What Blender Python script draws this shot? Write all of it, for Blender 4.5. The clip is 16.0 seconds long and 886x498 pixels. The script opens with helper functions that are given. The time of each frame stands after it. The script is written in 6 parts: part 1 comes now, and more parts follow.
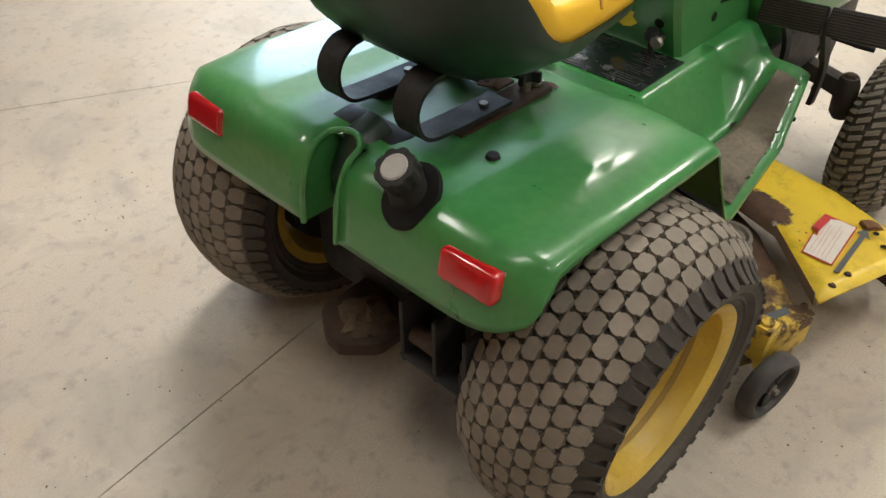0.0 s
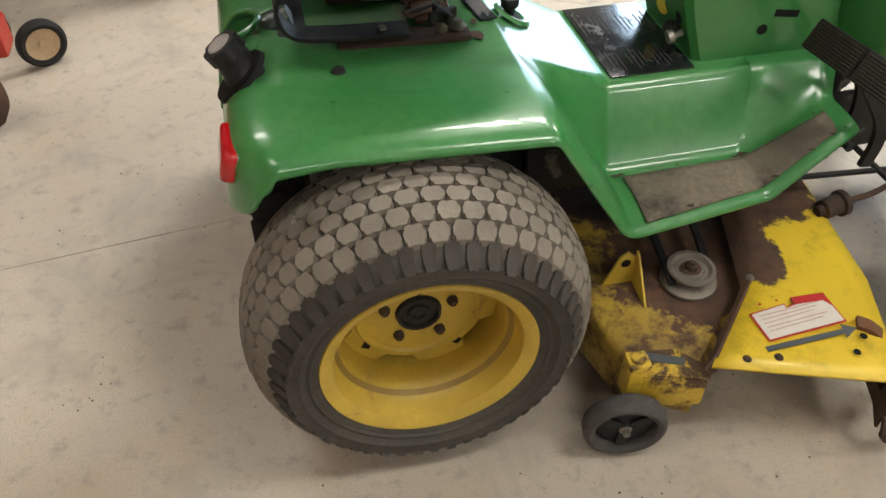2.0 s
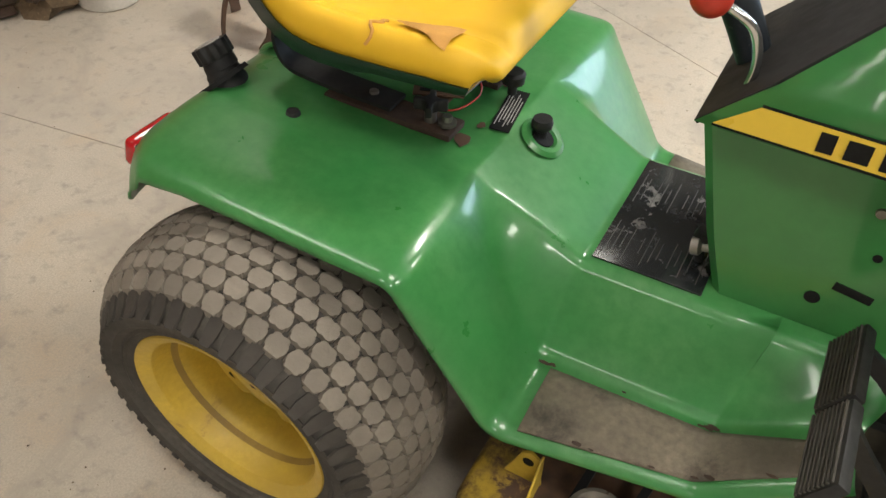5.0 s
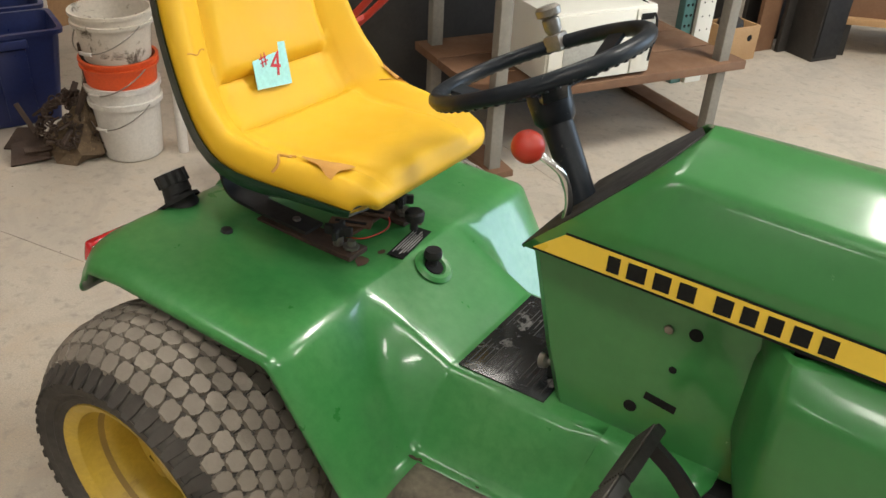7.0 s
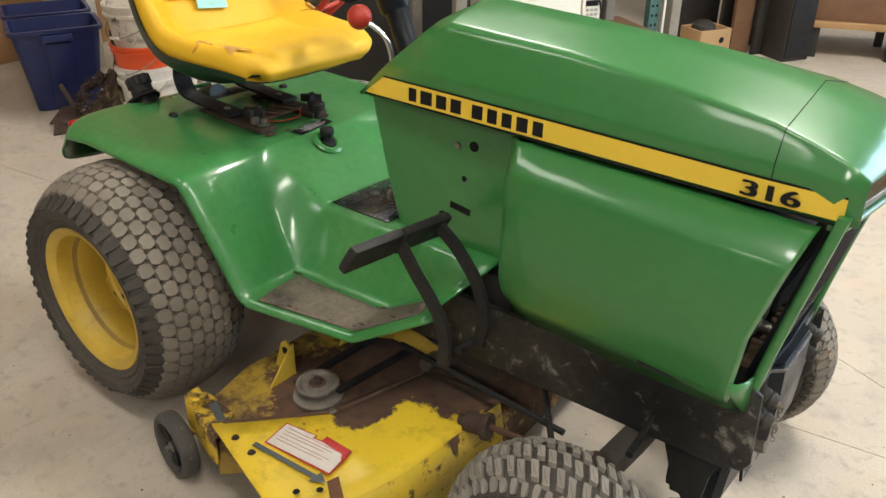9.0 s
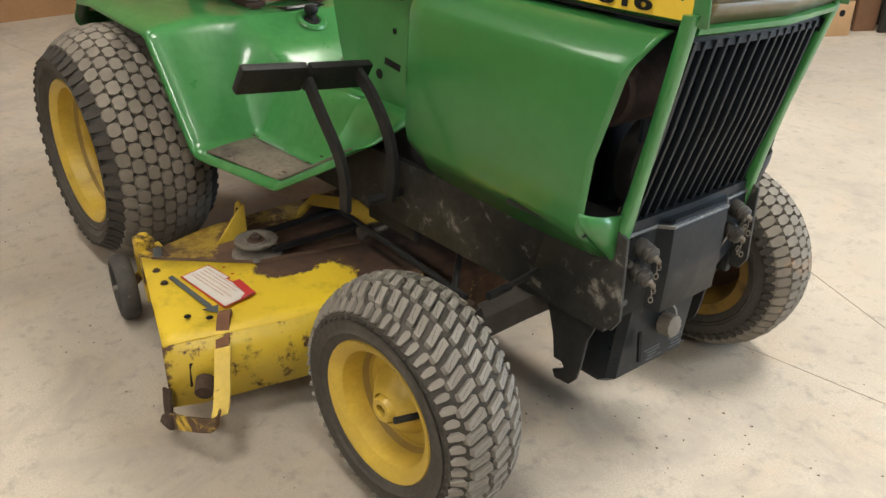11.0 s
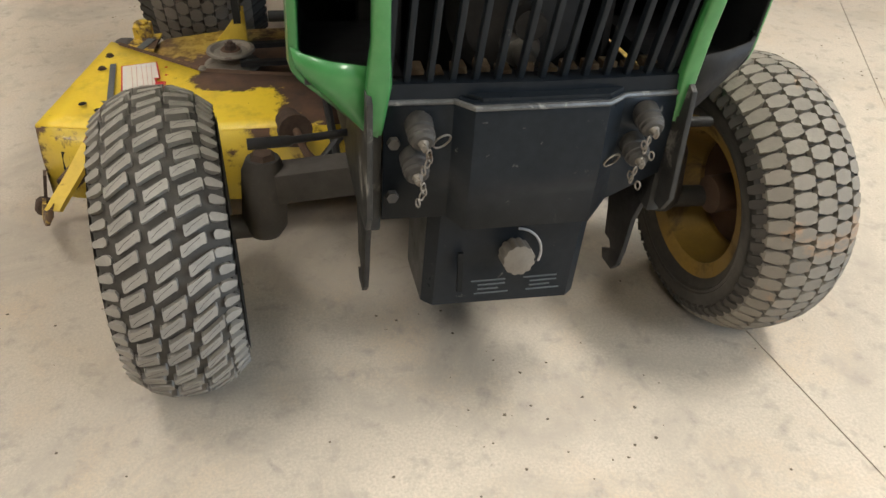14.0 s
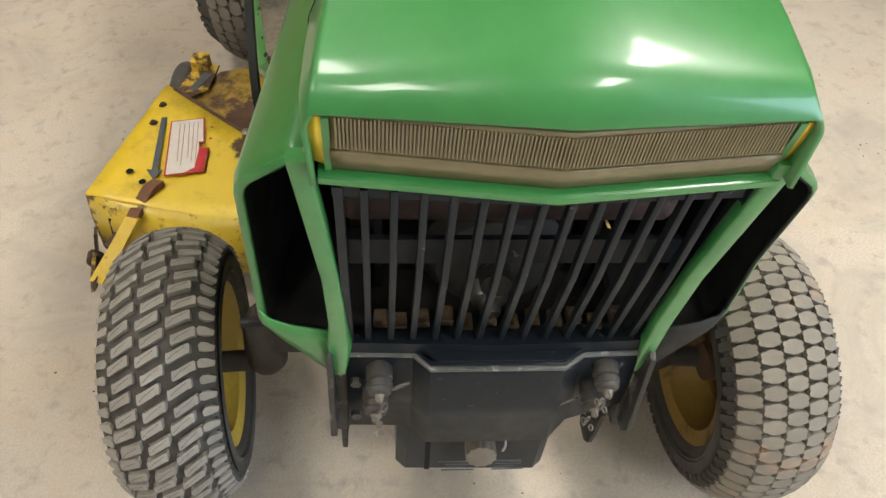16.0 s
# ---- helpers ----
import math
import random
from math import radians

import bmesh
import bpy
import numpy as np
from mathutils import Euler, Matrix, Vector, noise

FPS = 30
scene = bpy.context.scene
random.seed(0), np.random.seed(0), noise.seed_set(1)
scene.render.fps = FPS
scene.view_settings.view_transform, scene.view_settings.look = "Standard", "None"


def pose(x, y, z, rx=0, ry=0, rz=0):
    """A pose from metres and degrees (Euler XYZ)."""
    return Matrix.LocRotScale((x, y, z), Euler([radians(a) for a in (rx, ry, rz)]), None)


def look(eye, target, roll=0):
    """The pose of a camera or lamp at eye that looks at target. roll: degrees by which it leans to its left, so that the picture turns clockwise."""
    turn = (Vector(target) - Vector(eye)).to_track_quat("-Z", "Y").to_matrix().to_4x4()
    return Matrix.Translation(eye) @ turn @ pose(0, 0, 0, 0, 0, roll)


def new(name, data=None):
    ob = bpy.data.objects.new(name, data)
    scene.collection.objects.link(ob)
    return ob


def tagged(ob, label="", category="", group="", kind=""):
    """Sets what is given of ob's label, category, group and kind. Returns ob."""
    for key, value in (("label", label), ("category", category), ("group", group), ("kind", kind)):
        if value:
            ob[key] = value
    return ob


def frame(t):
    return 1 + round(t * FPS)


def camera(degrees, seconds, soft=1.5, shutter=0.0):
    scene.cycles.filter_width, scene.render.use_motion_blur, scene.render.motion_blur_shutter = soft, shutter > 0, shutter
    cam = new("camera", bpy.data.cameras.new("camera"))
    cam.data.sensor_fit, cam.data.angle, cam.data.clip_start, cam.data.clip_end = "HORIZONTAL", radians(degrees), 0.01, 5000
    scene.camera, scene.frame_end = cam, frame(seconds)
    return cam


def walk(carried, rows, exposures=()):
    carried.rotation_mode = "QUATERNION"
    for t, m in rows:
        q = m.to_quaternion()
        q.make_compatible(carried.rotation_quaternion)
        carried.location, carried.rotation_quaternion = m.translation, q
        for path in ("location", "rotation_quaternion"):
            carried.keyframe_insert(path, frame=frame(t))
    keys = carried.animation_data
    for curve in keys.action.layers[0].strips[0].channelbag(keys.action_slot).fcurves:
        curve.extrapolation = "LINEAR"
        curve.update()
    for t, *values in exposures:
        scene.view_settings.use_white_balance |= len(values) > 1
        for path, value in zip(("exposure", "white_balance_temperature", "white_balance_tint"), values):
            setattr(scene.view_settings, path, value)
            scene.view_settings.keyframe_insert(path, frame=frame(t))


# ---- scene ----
cam = camera(56.1, 16.0)
PATH = [
    (0, (-0.826, -0.767, 1.230), (0.275, 0.254, -0.091), 2.1),
    (0.5, (-0.664, -0.921, 1.227), (0.256, 0.247, -0.112), 2.2),
    (1, (-0.498, -1.042, 1.248), (0.235, 0.226, -0.114), 1.6),
    (1.5, (-0.334, -1.159, 1.252), (0.178, 0.191, -0.132), 0.9),
    (2, (-0.169, -1.226, 1.250), (0.132, 0.158, -0.162), 0.3),
    (2.5, (0.023, -1.248, 1.232), (0.153, 0.120, -0.221), -1.0),
    (3, (0.169, -1.267, 1.233), (0.164, 0.104, -0.223), -2.9),
    (3.5, (0.352, -1.290, 1.222), (0.149, 0.085, -0.216), -4.4),
    (4, (0.464, -1.206, 1.241), (0.033, 0.119, -0.193), -3.4),
    (4.5, (0.500, -1.049, 1.256), (-0.078, 0.204, -0.192), -1.0),
    (5, (0.554, -0.922, 1.275), (-0.126, 0.319, -0.138), 0.7),
    (5.2, (0.595, -0.872, 1.287), (-0.119, 0.377, -0.101), 0.7),
    (7.3, (0.931, -1.031, 1.327), (0.007, 0.402, 0.281), 3.1),
    (7.5, (0.993, -1.047, 1.319), (0.049, 0.376, 0.279), 3.3),
    (8, (1.185, -1.075, 1.285), (0.157, 0.314, 0.276), 3.3),
    (8.5, (1.333, -1.134, 1.233), (0.270, 0.259, 0.270), 2.0),
    (9, (1.481, -1.215, 1.211), (0.402, 0.172, 0.257), 0.4),
    (9.2, (1.525, -1.225, 1.170), (0.415, 0.154, 0.240), -0.2),
    (11.3, (1.883, -0.923, 0.925), (0.449, 0.113, -0.008), -0.8),
    (11.5, (1.890, -0.876, 0.907), (0.413, 0.089, -0.034), -1.3),
    (12, (1.889, -0.725, 0.861), (0.379, 0.120, -0.141), 1.8),
    (12.5, (1.899, -0.576, 0.819), (0.372, 0.124, -0.267), 2.5),
    (13, (1.908, -0.422, 0.777), (0.345, 0.143, -0.336), 1.6),
    (13.5, (1.937, -0.315, 0.765), (0.351, 0.107, -0.377), 1.5),
    (14, (1.948, -0.247, 0.788), (0.367, 0.099, -0.387), 1.2),
    (14.5, (1.895, -0.189, 0.879), (0.346, 0.078, -0.358), 0.9),
    (15, (1.850, -0.140, 0.964), (0.357, 0.044, -0.353), 1.4),
    (15.5, (1.811, -0.103, 1.044), (0.372, 0.022, -0.339), 1.5),
    (16, (1.748, -0.086, 1.114), (0.361, -0.006, -0.325), 1.1),
]
K = 1.066  # metres to a unit of the plan; the tractor has a 46 inch wheelbase
EXPOSURES = [(0, .03), (1.5, .03), (4.5, .06), (5.2, 0), (7.3, -.11), (8.5, -.01), (9.2, .02), (11.3, .05), (16, .06)]
walk(cam, [(t, look(Vector(eye) * K, Vector(target) * K, roll)) for t, eye, target, roll in PATH], EXPOSURES)

# ---- world and light ----
world = bpy.data.worlds.new("world")
scene.world = world
world.use_nodes = True
sky = world.node_tree.nodes.new("ShaderNodeTexSky")
sky.sky_type, sky.sun_disc, sky.sun_elevation, sky.sun_rotation = "NISHITA", False, radians(38), radians(150)
world.node_tree.links.new(sky.outputs[0], world.node_tree.nodes["Background"].inputs[0])
world.node_tree.nodes["Background"].inputs[1].default_value = 0.12


def area_lamp(name, eye, target, sx, sy, watts, colour):
    data = bpy.data.lights.new(name, "AREA")
    data.shape, data.size, data.size_y, data.energy, data.color = "RECTANGLE", sx, sy, watts, colour
    ob = new(name, data)
    ob.matrix_world = look(eye, target)
    return ob


CEIL = 3.7
WARM, COOL = (1.0, 0.955, 0.87), (0.62, 0.80, 1.0)
# Last two fixtures are unseen and added, to light the tractor's near side.
FIXTURES = [(-1.3, 1.9, 24), (1.5, 1.9, 122), (4.2, 1.9, 66), (-1.3, -1.3, 3), (1.5, -1.3, 31), (4.2, -1.3, 38), (-.2, -4.3, 18), (3.0, -4.3, 74)]
for fx, fy, watts in FIXTURES:
    area_lamp("ceiling_lamp", (fx, fy, CEIL - 0.13), (fx, fy, 0), 1.15, 0.5, watts, WARM)
area_lamp("door_daylight", (4.3, 4.98, 1.6), (4.1, 0.0, 1.2), 3.2, 2.8, 235, COOL)
SCALE = Matrix.Scale(K, 4)


# ---- materials ----
def shader(name, rough=0.5, metal=0.0, coat=0.0):
    m = bpy.data.materials.new(name)
    m.use_nodes = True
    n = m.node_tree.nodes
    b = n["Principled BSDF"]
    b.inputs["Roughness"].default_value, b.inputs["Metallic"].default_value = rough, metal
    b.inputs["Coat Weight"].default_value, b.inputs["Coat Roughness"].default_value = coat, 0.09
    return m, n, m.node_tree.links, b


def noise_tex(n, l, scale, detail=6, rough=0.6, dist=0.0, space="Object"):
    t = n.new("ShaderNodeTexNoise")
    t.inputs["Scale"].default_value, t.inputs["Detail"].default_value = scale, detail
    t.inputs["Roughness"].default_value, t.inputs["Distortion"].default_value = rough, dist
    c = n.new("ShaderNodeTexCoord")
    l.new(c.outputs[space], t.inputs["Vector"])
    return t.outputs["Fac"]


def ramp(n, l, fac, lo, hi):
    r = n.new("ShaderNodeMapRange")
    r.inputs["From Min"].default_value, r.inputs["From Max"].default_value = lo, hi
    l.new(fac, r.inputs["Value"])
    return r.outputs["Result"]


def blend(n, l, fac, a, b, mode="MIX"):
    x = n.new("ShaderNodeMix")
    x.data_type, x.blend_type = "RGBA", mode
    l.new(fac, x.inputs["Factor"])
    for value, slot in ((a, x.inputs[6]), (b, x.inputs[7])):
        if isinstance(value, tuple):
            slot.default_value = (*value, 1)
        else:
            l.new(value, slot)
    return x.outputs[2]


def surface(name, colour, other, scale=8, rough=0.5, metal=0.0, coat=0.0, bump=0.0, bump_scale=120, wear=None, wear_at=0.62, wear_scale=14, spread=0.06, vary=0.15, island=0.0, grain=0.72):
    """A two-tone surface: a broad mottle, a fine grain, and an optional third colour in ragged patches."""
    m, n, l, b = shader(name, rough, metal, coat)
    col = blend(n, l, ramp(n, l, noise_tex(n, l, scale), 0.35, 0.65), colour, other)
    fine = noise_tex(n, l, scale * 14, 4)
    col = blend(n, l, ramp(n, l, fine, 0.3, 0.9), col, tuple(c * grain for c in colour))
    if island:
        g = n.new("ShaderNodeNewGeometry")
        col = blend(n, l, ramp(n, l, g.outputs["Random Per Island"], -0.3, 1.0 / island), col, tuple(c * 0.45 for c in colour))
    r = ramp(n, l, noise_tex(n, l, scale * 3.1), 0.2, 0.8)
    mr = n.new("ShaderNodeMapRange")
    mr.inputs["To Min"].default_value, mr.inputs["To Max"].default_value = max(rough - vary, 0.03), min(rough + vary, 1)
    l.new(r, mr.inputs["Value"])
    rough_out = mr.outputs["Result"]
    if wear:
        mask = ramp(n, l, noise_tex(n, l, wear_scale, 9, 0.68, 0.4), wear_at, wear_at + spread)
        col = blend(n, l, mask, col, wear)
        mx = n.new("ShaderNodeMix")
        l.new(mask, mx.inputs[0])
        l.new(rough_out, mx.inputs[2])
        mx.inputs[3].default_value = 0.85
        rough_out = mx.outputs[0]
    l.new(col, b.inputs["Base Color"])
    l.new(rough_out, b.inputs["Roughness"])
    if bump:
        bp = n.new("ShaderNodeBump")
        bp.inputs["Strength"].default_value, bp.inputs["Distance"].default_value = bump, 0.004
        l.new(noise_tex(n, l, bump_scale, 8), bp.inputs["Height"])
        l.new(bp.outputs[0], b.inputs["Normal"])
    return m


DEBRIS = surface("dry_grass_dirt", (0.17, 0.115, 0.065), (0.09, 0.060, 0.036), 40, 0.95, 0, 0, 0.6, 120, (0.28, 0.20, 0.11), 0.60, 60, 0.06)
GREEN = surface("green_paint", (0.032, 0.170, 0.042), (0.040, 0.190, 0.049), 3, 0.34, 0, 0.5, 0.02, 9, (0.16, 0.30, 0.15), 0.70, 26, 0.02, vary=0.06, grain=0.90)
GREEN_WORN = surface("worn_green_paint", (0.033, 0.206, 0.050), (0.076, 0.244, 0.078), 4, 0.33, 0, 0.5, 0.03, 11, (0.14, 0.075, 0.04), 0.725, 45, 0.02, 0.10, grain=0.84)
for paint in (GREEN, GREEN_WORN):
    paint.node_tree.nodes["Principled BSDF"].inputs["Specular IOR Level"].default_value = 0.45
YELLOW = surface("yellow_paint", (0.64, 0.44, 0.055), (0.46, 0.315, 0.055), 9, 0.45, 0, 0.05, 0.05, 80, (0.22, 0.13, 0.05), 0.62, 16, 0.16)
YELLOW_RUST = surface("rusty_yellow_paint", (0.70, 0.49, 0.05), (0.54, 0.37, 0.06), 7, 0.5, 0, 0.05, 0.12, 90, (0.085, 0.045, 0.025), 0.62, 9, 0.04)
RUST = surface("rust", (0.10, 0.052, 0.028), (0.060, 0.034, 0.022), 12, 0.85, 0, 0, 0.3, 90, (0.45, 0.28, 0.03), 0.70, 8, 0.05)
BROWN_RUST = surface("brown_rust", (0.20, 0.088, 0.042), (0.11, 0.052, 0.030), 14, 0.85, 0, 0, 0.3, 90)
RUST_DARK = surface("dark_rust", (0.042, 0.026, 0.019), (0.078, 0.046, 0.029), 10, 0.88, 0, 0, 0.3, 80)
SEAT = surface("yellow_vinyl", (0.70, 0.42, 0.018), (0.66, 0.385, 0.018), 4, 0.52, 0, 0, 0.03, 300, None, grain=0.92)
SEAT.node_tree.nodes["Principled BSDF"].inputs["Specular IOR Level"].default_value = 0.30
FOAM = surface("torn_foam", (0.55, 0.28, 0.06), (0.45, 0.22, 0.05), 30, 0.9, 0, 0, 0.3, 200)
BLACK = surface("black_paint", (0.011, 0.0145, 0.019), (0.018, 0.022, 0.027), 6, 0.38, 0, 0, 0.05, 70, (0.13, 0.13, 0.12), 0.645, 55, 0.05)
SCUFFED = surface("scuffed_black_paint", (0.018, 0.019, 0.020), (0.056, 0.052, 0.044), 5, 0.5, 0, 0, 0.12, 70, (0.20, 0.188, 0.165), 0.570, 20, 0.09)
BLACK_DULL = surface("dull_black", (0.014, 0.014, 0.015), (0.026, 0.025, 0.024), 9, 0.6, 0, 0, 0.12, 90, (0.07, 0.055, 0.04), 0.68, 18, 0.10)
DARK_GREEN = surface("dark_green_shell", (0.006, 0.020, 0.013), (0.008, 0.026, 0.016), 5, 0.4, 0, 0, 0.03, 90)
TYRE = surface("tyre_rubber", (0.046, 0.041, 0.035), (0.084, 0.074, 0.061), 7, 0.75, 0, 0, 0.15, 120)
LUG = surface("dusty_tread_rubber", (0.28, 0.244, 0.198), (0.16, 0.138, 0.112), 9, 0.9, 0, 0, 0.3, 160, island=0.4)
LUG_PALE = surface("worn_pale_tread_rubber", (0.34, 0.312, 0.272), (0.24, 0.218, 0.188), 9, 0.9, 0, 0, 0.3, 160, island=0.3)
LUG_MUD = surface("muddy_tread_rubber", (0.275, 0.245, 0.20), (0.19, 0.167, 0.137), 6, 0.9, 0, 0, 0.3, 160, (0.34, 0.21, 0.12), 0.58, 7, 0.10, island=0.3)


def concrete():
    """Trowelled slab: broad clouds, ragged darker stains, tan patches, fine grit and dark specks."""
    m, n, l, b = shader("concrete", 0.55)
    col = blend(n, l, ramp(n, l, noise_tex(n, l, 1.6, 8, 0.62, 0.3), 0.36, 0.64), (0.515, 0.450, 0.362), (0.420, 0.366, 0.298))
    col = blend(n, l, ramp(n, l, noise_tex(n, l, 5.5, 8, 0.65, 0.5), 0.50, 0.78), col, (0.48, 0.365, 0.25))
    col = blend(n, l, ramp(n, l, noise_tex(n, l, 3.3, 10, 0.7, 0.8), 0.50, 0.68), col, (0.320, 0.280, 0.235))
    col = blend(n, l, ramp(n, l, noise_tex(n, l, 24, 8, 0.7, 0.2), 0.53, 0.68), col, (0.285, 0.250, 0.21))
    col = blend(n, l, ramp(n, l, noise_tex(n, l, 95, 5, 0.7), 0.66, 0.72), col, (0.20, 0.175, 0.145))
    col = blend(n, l, ramp(n, l, noise_tex(n, l, 240, 4, 0.6), 0.35, 0.75), col, (0.36, 0.325, 0.275))
    l.new(col, b.inputs["Base Color"])
    mr = n.new("ShaderNodeMapRange")
    mr.inputs["To Min"].default_value, mr.inputs["To Max"].default_value = 0.42, 0.72
    l.new(noise_tex(n, l, 4, 6), mr.inputs["Value"])
    l.new(mr.outputs[0], b.inputs["Roughness"])
    bp = n.new("ShaderNodeBump")
    bp.inputs["Strength"].default_value, bp.inputs["Distance"].default_value = 0.10, 0.002
    l.new(noise_tex(n, l, 60, 9, 0.7), bp.inputs["Height"])
    l.new(bp.outputs[0], b.inputs["Normal"])
    return m


CONCRETE = concrete()
JOINT = surface("joint_dirt", (0.10, 0.085, 0.07), (0.16, 0.14, 0.11), 20, 0.95)
MAT = surface("grip_mat", (0.135, 0.114, 0.088), (0.250, 0.208, 0.152), 7, 0.85, 0, 0, 0.4, 420, (0.045, 0.038, 0.032), 0.57, 9, 0.14)
RED = surface("red_lens", (0.52, 0.008, 0.012), (0.42, 0.006, 0.010), 8, 0.14, 0, 0.5, 0.0, 60, (0.45, 0.06, 0.05), 0.74, 20, 0.1, 0.05)
RED_PAINT = surface("red_paint", (0.50, 0.035, 0.015), (0.40, 0.03, 0.015), 8, 0.4, 0, 0, 0.05, 60, (0.12, 0.05, 0.03), 0.68, 12, 0.08)
STEEL = surface("bare_steel", (0.34, 0.32, 0.29), (0.22, 0.20, 0.17), 16, 0.42, 0.85, 0, 0.05, 90, (0.12, 0.07, 0.04), 0.66, 25, 0.08)
CHROME = surface("chrome", (0.75, 0.75, 0.74), (0.65, 0.65, 0.64), 9, 0.16, 1.0)
DECAL_YELLOW = surface("yellow_decal", (0.78, 0.54, 0.05), (0.74, 0.51, 0.05), 6, 0.35, 0, 0, 0, 60, None, grain=0.92)
INK = surface("black_ink", (0.008, 0.008, 0.008), (0.012, 0.012, 0.011), 20, 0.75)
INK.node_tree.nodes["Principled BSDF"].inputs["Specular IOR Level"].default_value = 0.2
WHITE = surface("white_label", (0.74, 0.70, 0.64), (0.66, 0.61, 0.54), 30, 0.5, 0, 0, 0, 60, (0.55, 0.40, 0.12), 0.70, 60, 0.05)
LABEL_GREY = surface("grey_print", (0.42, 0.40, 0.38), (0.35, 0.33, 0.31), 30, 0.5)
FADED_RED = surface("faded_red_print", (0.58, 0.34, 0.29), (0.62, 0.42, 0.36), 40, 0.5)
ORANGE_TIP = surface("orange_lever_plastic", (0.70, 0.10, 0.02), (0.60, 0.08, 0.02), 9, 0.45)
LABEL_RED = surface("red_print", (0.55, 0.03, 0.03), (0.5, 0.03, 0.03), 30, 0.5)
SLATE = surface("slate_print", (0.075, 0.09, 0.10), (0.10, 0.11, 0.12), 40, 0.5, 0, 0, 0, 60, (0.5, 0.33, 0.03), 0.70, 60, 0.05)
for dark in (BLACK, BLACK_DULL, SCUFFED):
    dark.node_tree.nodes["Principled BSDF"].inputs["Specular IOR Level"].default_value = 0.30
BLACK.node_tree.nodes["Principled BSDF"].inputs["Specular IOR Level"].default_value = 0.18
DUSTY_STEEL = surface("dusty_steel", (0.25, 0.222, 0.185), (0.14, 0.120, 0.096), 22, 0.6, 0.35, 0, 0.15, 90, (0.09, 0.055, 0.035), 0.60, 30, 0.08)
GAUGE_RUBBER = surface("grey_worn_rubber", (0.075, 0.070, 0.064), (0.040, 0.037, 0.034), 18, 0.75, 0, 0, 0.3, 90, (0.15, 0.13, 0.10), 0.62, 24, 0.1)
LENS_BAND = surface("pale_lens_band", (0.19, 0.150, 0.076), (0.155, 0.122, 0.063), 8, 0.38, 0, 0.1, 0.1, 50)
LENS = surface("headlight_lens", (0.21, 0.168, 0.085), (0.17, 0.136, 0.07), 8, 0.38, 0, 0.1, 0.1, 50)
AQUA = surface("aqua_note", (0.36, 0.74, 0.74), (0.34, 0.70, 0.70), 9, 0.7)
MARKER = surface("red_marker", (0.55, 0.02, 0.03), (0.5, 0.02, 0.03), 9, 0.6)

FLAKED = surface("flaking_yellow_paint", (0.66, 0.44, 0.035), (0.55, 0.36, 0.035), 7, 0.5, 0, 0.05, 0.2, 90, (0.085, 0.048, 0.027), 0.455, 11, 0.07)
YELLOW_DIRTY = surface("grimy_yellow_paint", (0.30, 0.18, 0.03), (0.15, 0.088, 0.028), 9, 0.55, 0, 0, 0.1, 80, (0.06, 0.038, 0.02), 0.52, 12, 0.12)


def deck_paint(name, patches, chip, fresh, stale, soft=0.02, fine=26):
    """Yellow paint, chipped, and rusted through in broad patches (centre and reach in metres)."""
    m, n, l, b = shader(name, 0.42, 0, 0.1)
    col = blend(n, l, ramp(n, l, noise_tex(n, l, 6), 0.35, 0.65), fresh, stale)
    col = blend(n, l, ramp(n, l, noise_tex(n, l, 17, 8, 0.7), 0.52, 0.80), col, tuple(c * 0.55 for c in stale))
    c = n.new("ShaderNodeTexCoord")
    near = []
    for px, py, sx, sy in patches:
        v = n.new("ShaderNodeVectorMath")
        v.operation = "SUBTRACT"
        v.inputs[1].default_value = (px, py, 0)
        l.new(c.outputs["Object"], v.inputs[0])
        w = n.new("ShaderNodeVectorMath")
        w.operation = "MULTIPLY"
        w.inputs[1].default_value = (1 / sx, 1 / sy, 0)
        l.new(v.outputs[0], w.inputs[0])
        d = n.new("ShaderNodeVectorMath")
        d.operation = "LENGTH"
        l.new(w.outputs[0], d.inputs[0])
        near.append(d.outputs["Value"])
    k = n.new("ShaderNodeMath")
    k.operation = "MINIMUM"
    l.new(near[0], k.inputs[0])
    l.new(near[1], k.inputs[1])
    edge = n.new("ShaderNodeMath")
    edge.operation = "MULTIPLY_ADD"
    l.new(noise_tex(n, l, 22, 8, 0.7, 0.3), edge.inputs[0])
    edge.inputs[1].default_value = 1.5
    l.new(k.outputs[0], edge.inputs[2])
    patch = ramp(n, l, edge.outputs[0], 1.78, 1.66)
    chips = ramp(n, l, noise_tex(n, l, fine, 9, 0.72), chip, chip + soft)
    both = n.new("ShaderNodeMath")
    both.operation = "MAXIMUM"
    l.new(patch, both.inputs[0])
    l.new(chips, both.inputs[1])
    brown = blend(n, l, ramp(n, l, noise_tex(n, l, 30), 0.3, 0.7), (0.12, 0.062, 0.034), (0.055, 0.033, 0.024))
    l.new(blend(n, l, both.outputs[0], col, brown), b.inputs["Base Color"])
    mr = n.new("ShaderNodeMapRange")
    mr.inputs["To Min"].default_value, mr.inputs["To Max"].default_value = 0.4, 0.9
    l.new(both.outputs[0], mr.inputs["Value"])
    l.new(mr.outputs[0], b.inputs["Roughness"])
    bp = n.new("ShaderNodeBump")
    bp.inputs["Strength"].default_value, bp.inputs["Distance"].default_value = 0.25, 0.002
    l.new(noise_tex(n, l, 70, 8), bp.inputs["Height"])
    l.new(bp.outputs[0], b.inputs["Normal"])
    return m


